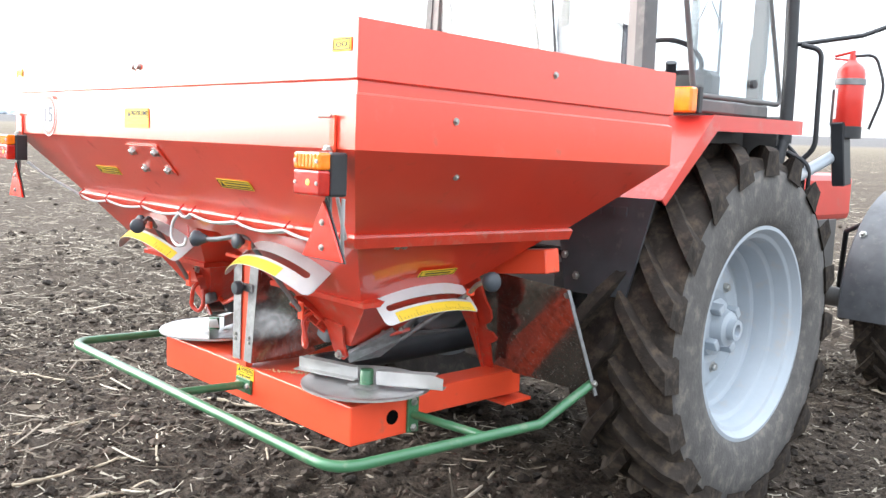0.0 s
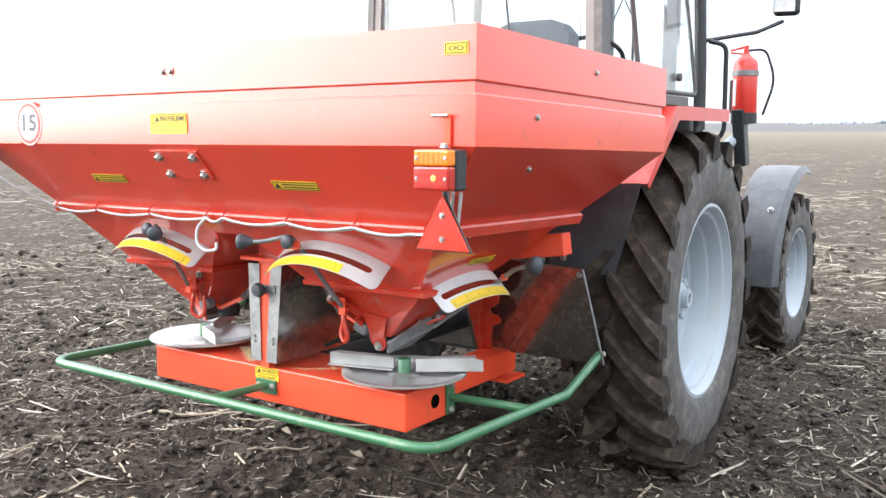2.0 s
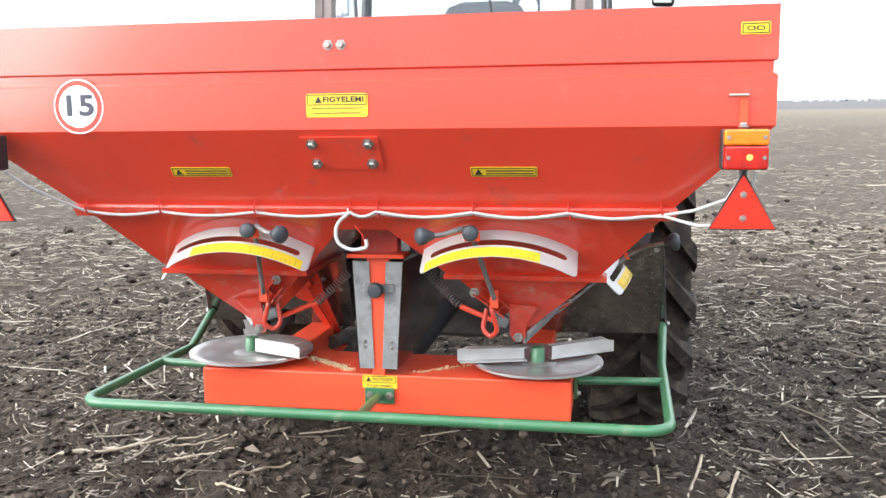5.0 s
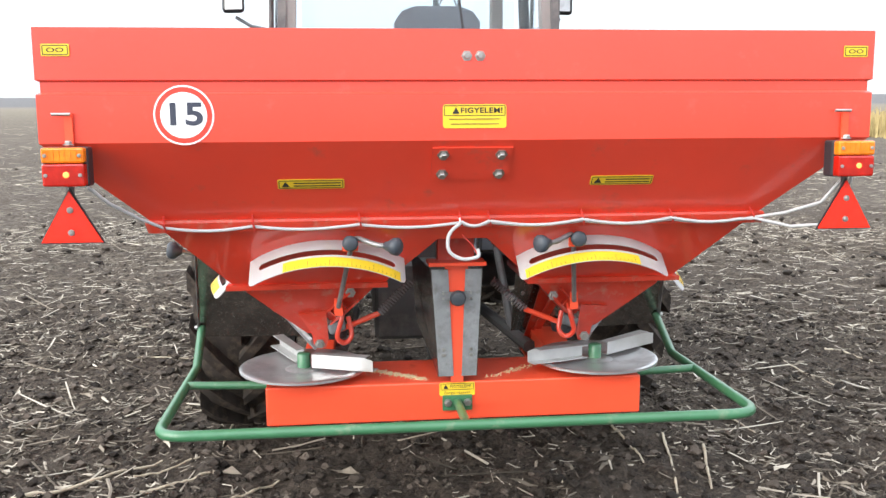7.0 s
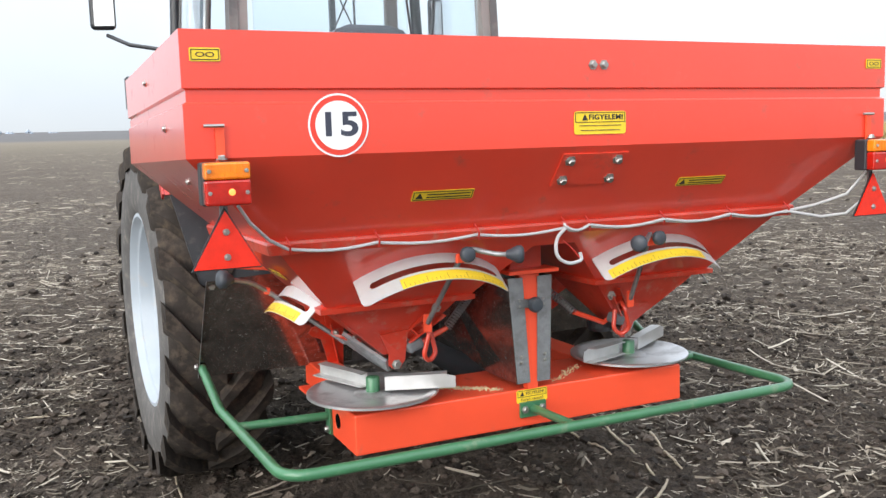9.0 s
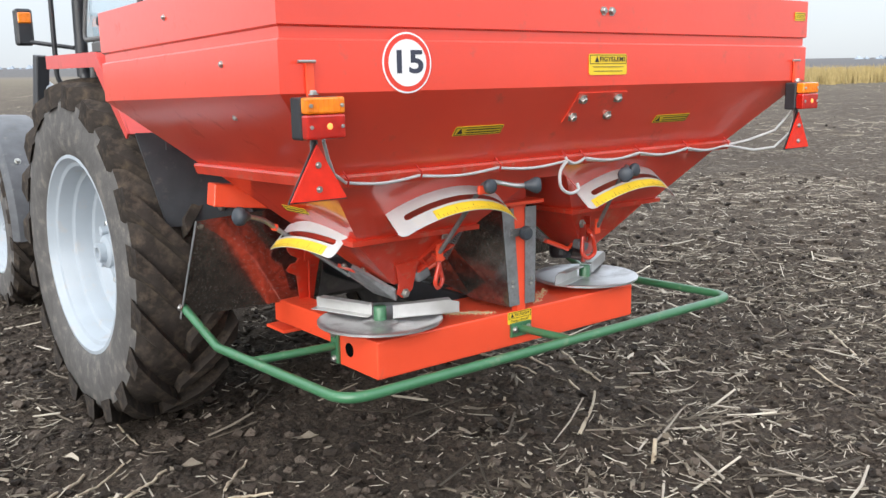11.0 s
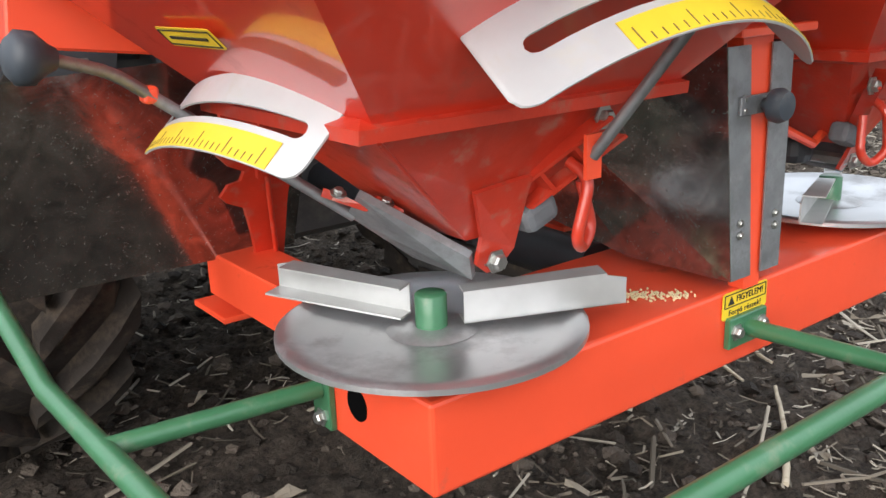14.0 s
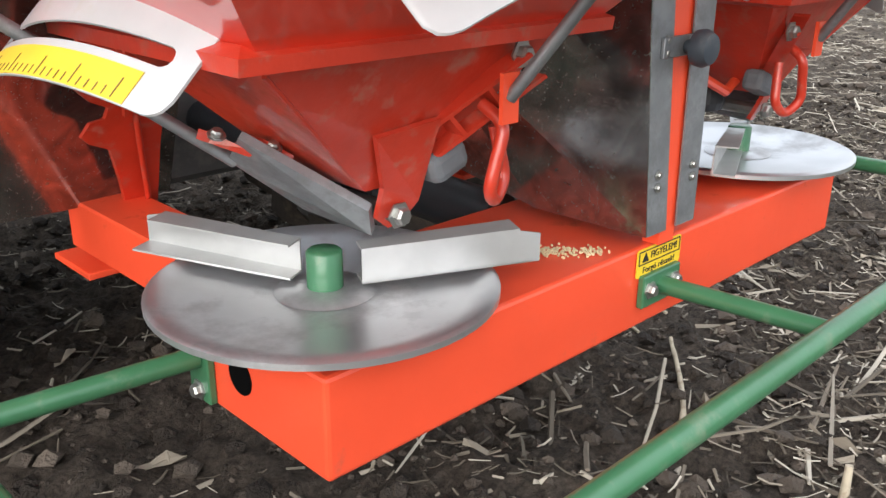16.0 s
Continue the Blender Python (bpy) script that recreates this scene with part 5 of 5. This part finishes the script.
# cab
cab = part("cab_base", box((0, 1.95, 1.80), (1.36, 1.15, 0.10)), CAB, tractor, "dark grey cab sill", bevel=0.01)
part("cab_floor_box", box((0, 2.0, 1.45), (0.95, 1.1, 0.62)), CAB, tractor, bevel=0.02)
part("cab_roof", box((0, 1.95, 2.86), (1.44, 1.45, 0.16)), FENDER_RED, tractor, "cab roof", bevel=0.05, seg=2)
for s in (-1, 1):
    part("rear_pillar", solid([V(s * 0.62, 1.36, 1.84), V(s * 0.70, 1.36, 1.84), V(s * 0.70, 1.44, 1.84), V(s * 0.62, 1.44, 1.84)], V(-s * 0.03, 0.02, 0.96)), PILLAR, cab, bevel=0.006)
    part("rear_pillar_trim", solid([V(s * 0.665, 1.352, 1.84), V(s * 0.705, 1.352, 1.84), V(s * 0.705, 1.45, 1.84), V(s * 0.665, 1.45, 1.84)], V(-s * 0.03, 0.02, 0.96)), CAB, cab, bevel=0.004)
    part("front_pillar", tube(round_path([V(s * 0.77, 2.565, 1.70), V(s * 0.765, 2.57, 2.05), V(s * 0.73, 2.58, 2.82)], 0.12, 6), 0.034, 12), BLACK, cab, smooth=True)
    part("door_sill", box((s * 0.76, 1.86, 1.845), (0.05, 0.95, 0.06)), CAB, cab, bevel=0.008)
    # door frame with glass, tilted outwards at the rear
    door = part("cab_door", tube(round_path([V(s * 0.72, 1.50, 2.80), V(s * 0.76, 1.68, 1.89), V(s * 0.775, 2.47, 1.89), V(s * 0.74, 2.20, 2.80)], 0.05, 5), 0.013, 12), CAB, cab, smooth=True)
    pane = part("door_pane", solid([V(s * 0.722, 1.51, 2.80), V(s * 0.762, 1.69, 1.89), V(s * 0.775, 2.46, 1.89), V(s * 0.742, 2.19, 2.80)], V(s * 0.005, 0, 0)), GLASS, cab, "clear door glass")
    pane.visible_shadow = False
    part("door_lock", lathe([(0.022, 0), (0.022, 0.02), (0, 0.022)], 14, along(V(s * 0.778, 2.16, 1.97), V(s * 2, 2.16, 1.97))), BLACK, cab)
    # mirror on its arm
    arm = part("mirror_arm", tube([V(s * 0.76, 2.58, 2.20), V(s * 0.98, 2.90, 2.27), V(s * 1.09, 3.04, 2.34)], 0.012, 8), BLACK, cab, smooth=True)
    part("mirror_housing", box((s * 1.11, 3.04, 2.505), (0.15, 0.06, 0.27), Euler((0, 0, s * 0.25)).to_matrix().to_4x4()), BLACK, arm, "black mirror housing", bevel=0.028, seg=3)
    part("mirror_glass", box((s * 1.105, 3.008, 2.505), (0.115, 0.004, 0.225), Euler((0, 0, s * 0.25)).to_matrix().to_4x4()), DISC, arm)
    part("grab_rail", tube(round_path([V(s * 0.80, 2.60, 2.20), V(s * 0.88, 2.66, 2.18), V(s * 0.88, 2.68, 1.68), V(s * 0.80, 2.66, 1.60)], 0.05, 5), 0.014, 8), BLACK, cab, smooth=True)
    part("side_bracket", box((s * 0.90, 2.95, 1.66), (0.07, 0.09, 0.34), Euler((0.12, s * -0.06, 0)).to_matrix().to_4x4()), BLACK, tractor, "dark grey steel bracket", bevel=0.006)
    part("lower_post", tube([V(s * 0.77, 2.565, 1.74), V(s * 0.76, 2.50, 1.50), V(s * 0.66, 2.44, 1.22)], 0.028, 10), BLACK, cab, smooth=True)
    part("hydraulic_cylinder", tube([V(s * 0.82, 2.52, 1.50), V(s * 0.87, 3.05, 1.68)], 0.032, 12), RIM, tractor, "pale grey hydraulic cylinder", smooth=True)
    for k, (dx, dz) in enumerate(((0.0, 0.0), (0.03, -0.06), (-0.03, -0.03))):
        part("hydraulic_hose", tube(round_path([V(s * (0.74 + dx), 2.60, 1.72 + dz), V(s * (0.84 + dx), 2.66, 1.60), V(s * (0.82 + dx), 2.70, 1.35), V(s * (0.68 + dx), 2.8, 1.2)], 0.08, 5), 0.011, 8), BLACK, tractor)
    lamp = part("turn_lamp_case", box((s * 0.98, 2.88, 1.98), (0.09, 0.07, 0.20)), BLACK, tractor, "black turn lamp case", bevel=0.012) if s < 0 else None
    if lamp:
        part("turn_lens", box((s * 0.98, 2.842, 2.03), (0.07, 0.012, 0.06)), LENS_ORANGE, lamp, "amber lens", bevel=0.006)
        part("turn_lamp_arm", tube([V(s * 0.78, 2.66, 1.86), V(s * 0.96, 2.86, 1.90)], 0.012, 8), BLACK, lamp)
rear_pane = part("rear_pane", box((0, 1.375, 2.34), (1.16, 0.006, 0.92)), GLASS, cab, "clear rear window")
rear_pane.visible_shadow = False
front_pane = part("front_pane", box((0, 2.58, 2.36), (1.38, 0.006, 0.88)), GLASS, cab, "clear windscreen")
front_pane.visible_shadow = False
part("rear_sill", box((0, 1.39, 1.86), (1.24, 0.06, 0.05)), PILLAR, cab, bevel=0.006)
part("wiper_arm", tube([V(0.22, 1.36, 2.04), V(0.16, 1.355, 2.5)], 0.006, 6), BLACK, cab)
part("windscreen_bar", box((0.195, 2.60, 2.36), (0.035, 0.03, 0.9)), CAB, cab)
part("windscreen_rod", tube([V(0.34, 2.60, 1.95), V(0.34, 2.60, 2.80)], 0.008, 8), CAB, cab)
for z0, z1 in ((2.36, 2.62), (2.62, 2.36), (2.62, 2.80)):
    part("wiper_link", tube([V(0.21, 2.605, z0), V(0.335, 2.605, z1)], 0.005, 6), CAB, cab)
part("door_post", box((0.575, 2.575, 2.32), (0.08, 0.05, 0.96)), PILLAR, cab, bevel=0.008)
seat_back = part("seat_back", loft([[V(x, y, 1.9) for x, y in ((-0.09, 1.76), (0.33, 1.76), (0.33, 1.88), (-0.09, 1.88))], [V(x, y, 2.18) for x, y in ((-0.11, 1.72), (0.35, 1.72), (0.35, 1.84), (-0.11, 1.84))],
                               [V(x, y, 2.235) for x, y in ((-0.07, 1.72), (0.31, 1.72), (0.31, 1.82), (-0.07, 1.82))],
                               [V(x, y, 2.262) for x, y in ((0.0, 1.73), (0.24, 1.73), (0.24, 1.80), (0.0, 1.80))]]), SEAT, cab, "grey vinyl seat back", smooth=True, bevel=0.025, seg=3)
part("seat_cushion", box((0.12, 1.98, 1.93), (0.46, 0.42, 0.12)), SEAT, cab, bevel=0.03, seg=2)
wheel_pts = [V(0.17 + 0.19 * math.cos(a), 2.40 - 0.10 * math.sin(a), 2.13 + 0.10 * math.sin(a)) for a in np.linspace(0, 2 * math.pi, 28, endpoint=False)]
part("steering_wheel", tube(wheel_pts, 0.014, 8, closed=True), BLACK, cab, smooth=True)
part("steering_column", tube([V(0.17, 2.40, 2.12), V(0.1, 2.50, 1.86)], 0.03, 10), BLACK, cab)
part("firewall", box((0, 2.66, 1.48), (1.40, 0.05, 0.72)), CAB, cab, bevel=0.01)
part("dashboard", box((0.1, 2.48, 1.97), (0.6, 0.14, 0.22)), BLACK, cab, bevel=0.03)

# fire extinguisher on the cab's front post
ext = thing("fire_extinguisher", "red fire extinguisher with a black base strapped beside the cab", "extinguisher")
ec = V(0.905, 3.10, 1.765)
part("bottle", lathe([(0, 0.0), (0.066, 0.0), (0.072, 0.012), (0.072, 0.33), (0.066, 0.355), (0.05, 0.375), (0.03, 0.388), (0.022, 0.40), (0, 0.40)], 28, Matrix.Translation(ec)), TANK, ext, smooth=True)
part("base_ring", lathe([(0.068, -0.012), (0.076, -0.01), (0.076, 0.05), (0.073, 0.052)], 28, Matrix.Translation(ec)), BLACK, ext, smooth=True)
part("strap", lathe([(0.073, 0.268), (0.077, 0.27), (0.077, 0.30), (0.073, 0.302)], 28, Matrix.Translation(ec)), ZINC, ext, smooth=True)
part("print_block", box(ec + V(-0.045, -0.055, 0.17), (0.025, 0.004, 0.16), Euler((0, 0, -0.7)).to_matrix().to_4x4()), WHITE, ext)
part("valve", lathe([(0.018, 0.385), (0.018, 0.42), (0.012, 0.44), (0, 0.445)], 14, Matrix.Translation(ec)), TANK, ext, smooth=True)
part("trigger", box(ec + V(-0.04, 0, 0.435), (0.11, 0.018, 0.012), Euler((0, -0.2, 0)).to_matrix().to_4x4()), TANK, ext, bevel=0.003)
part("trigger_grip", box(ec + V(-0.045, 0, 0.405), (0.10, 0.018, 0.010), Euler((0, 0.15, 0)).to_matrix().to_4x4()), TANK, ext, bevel=0.003)
part("hose", tube(round_path([ec + V(0.01, 0, 0.42), ec + V(0.10, 0.05, 0.43), ec + V(0.16, 0.06, 0.25), ec + V(0.10, 0.04, 0.04)], 0.08, 7), 0.0075, 10), BLACK, ext, smooth=True)
part("bracket", box(ec + V(-0.075, 0.02, 0.15), (0.03, 0.06, 0.2)), CAB, ext, bevel=0.004)
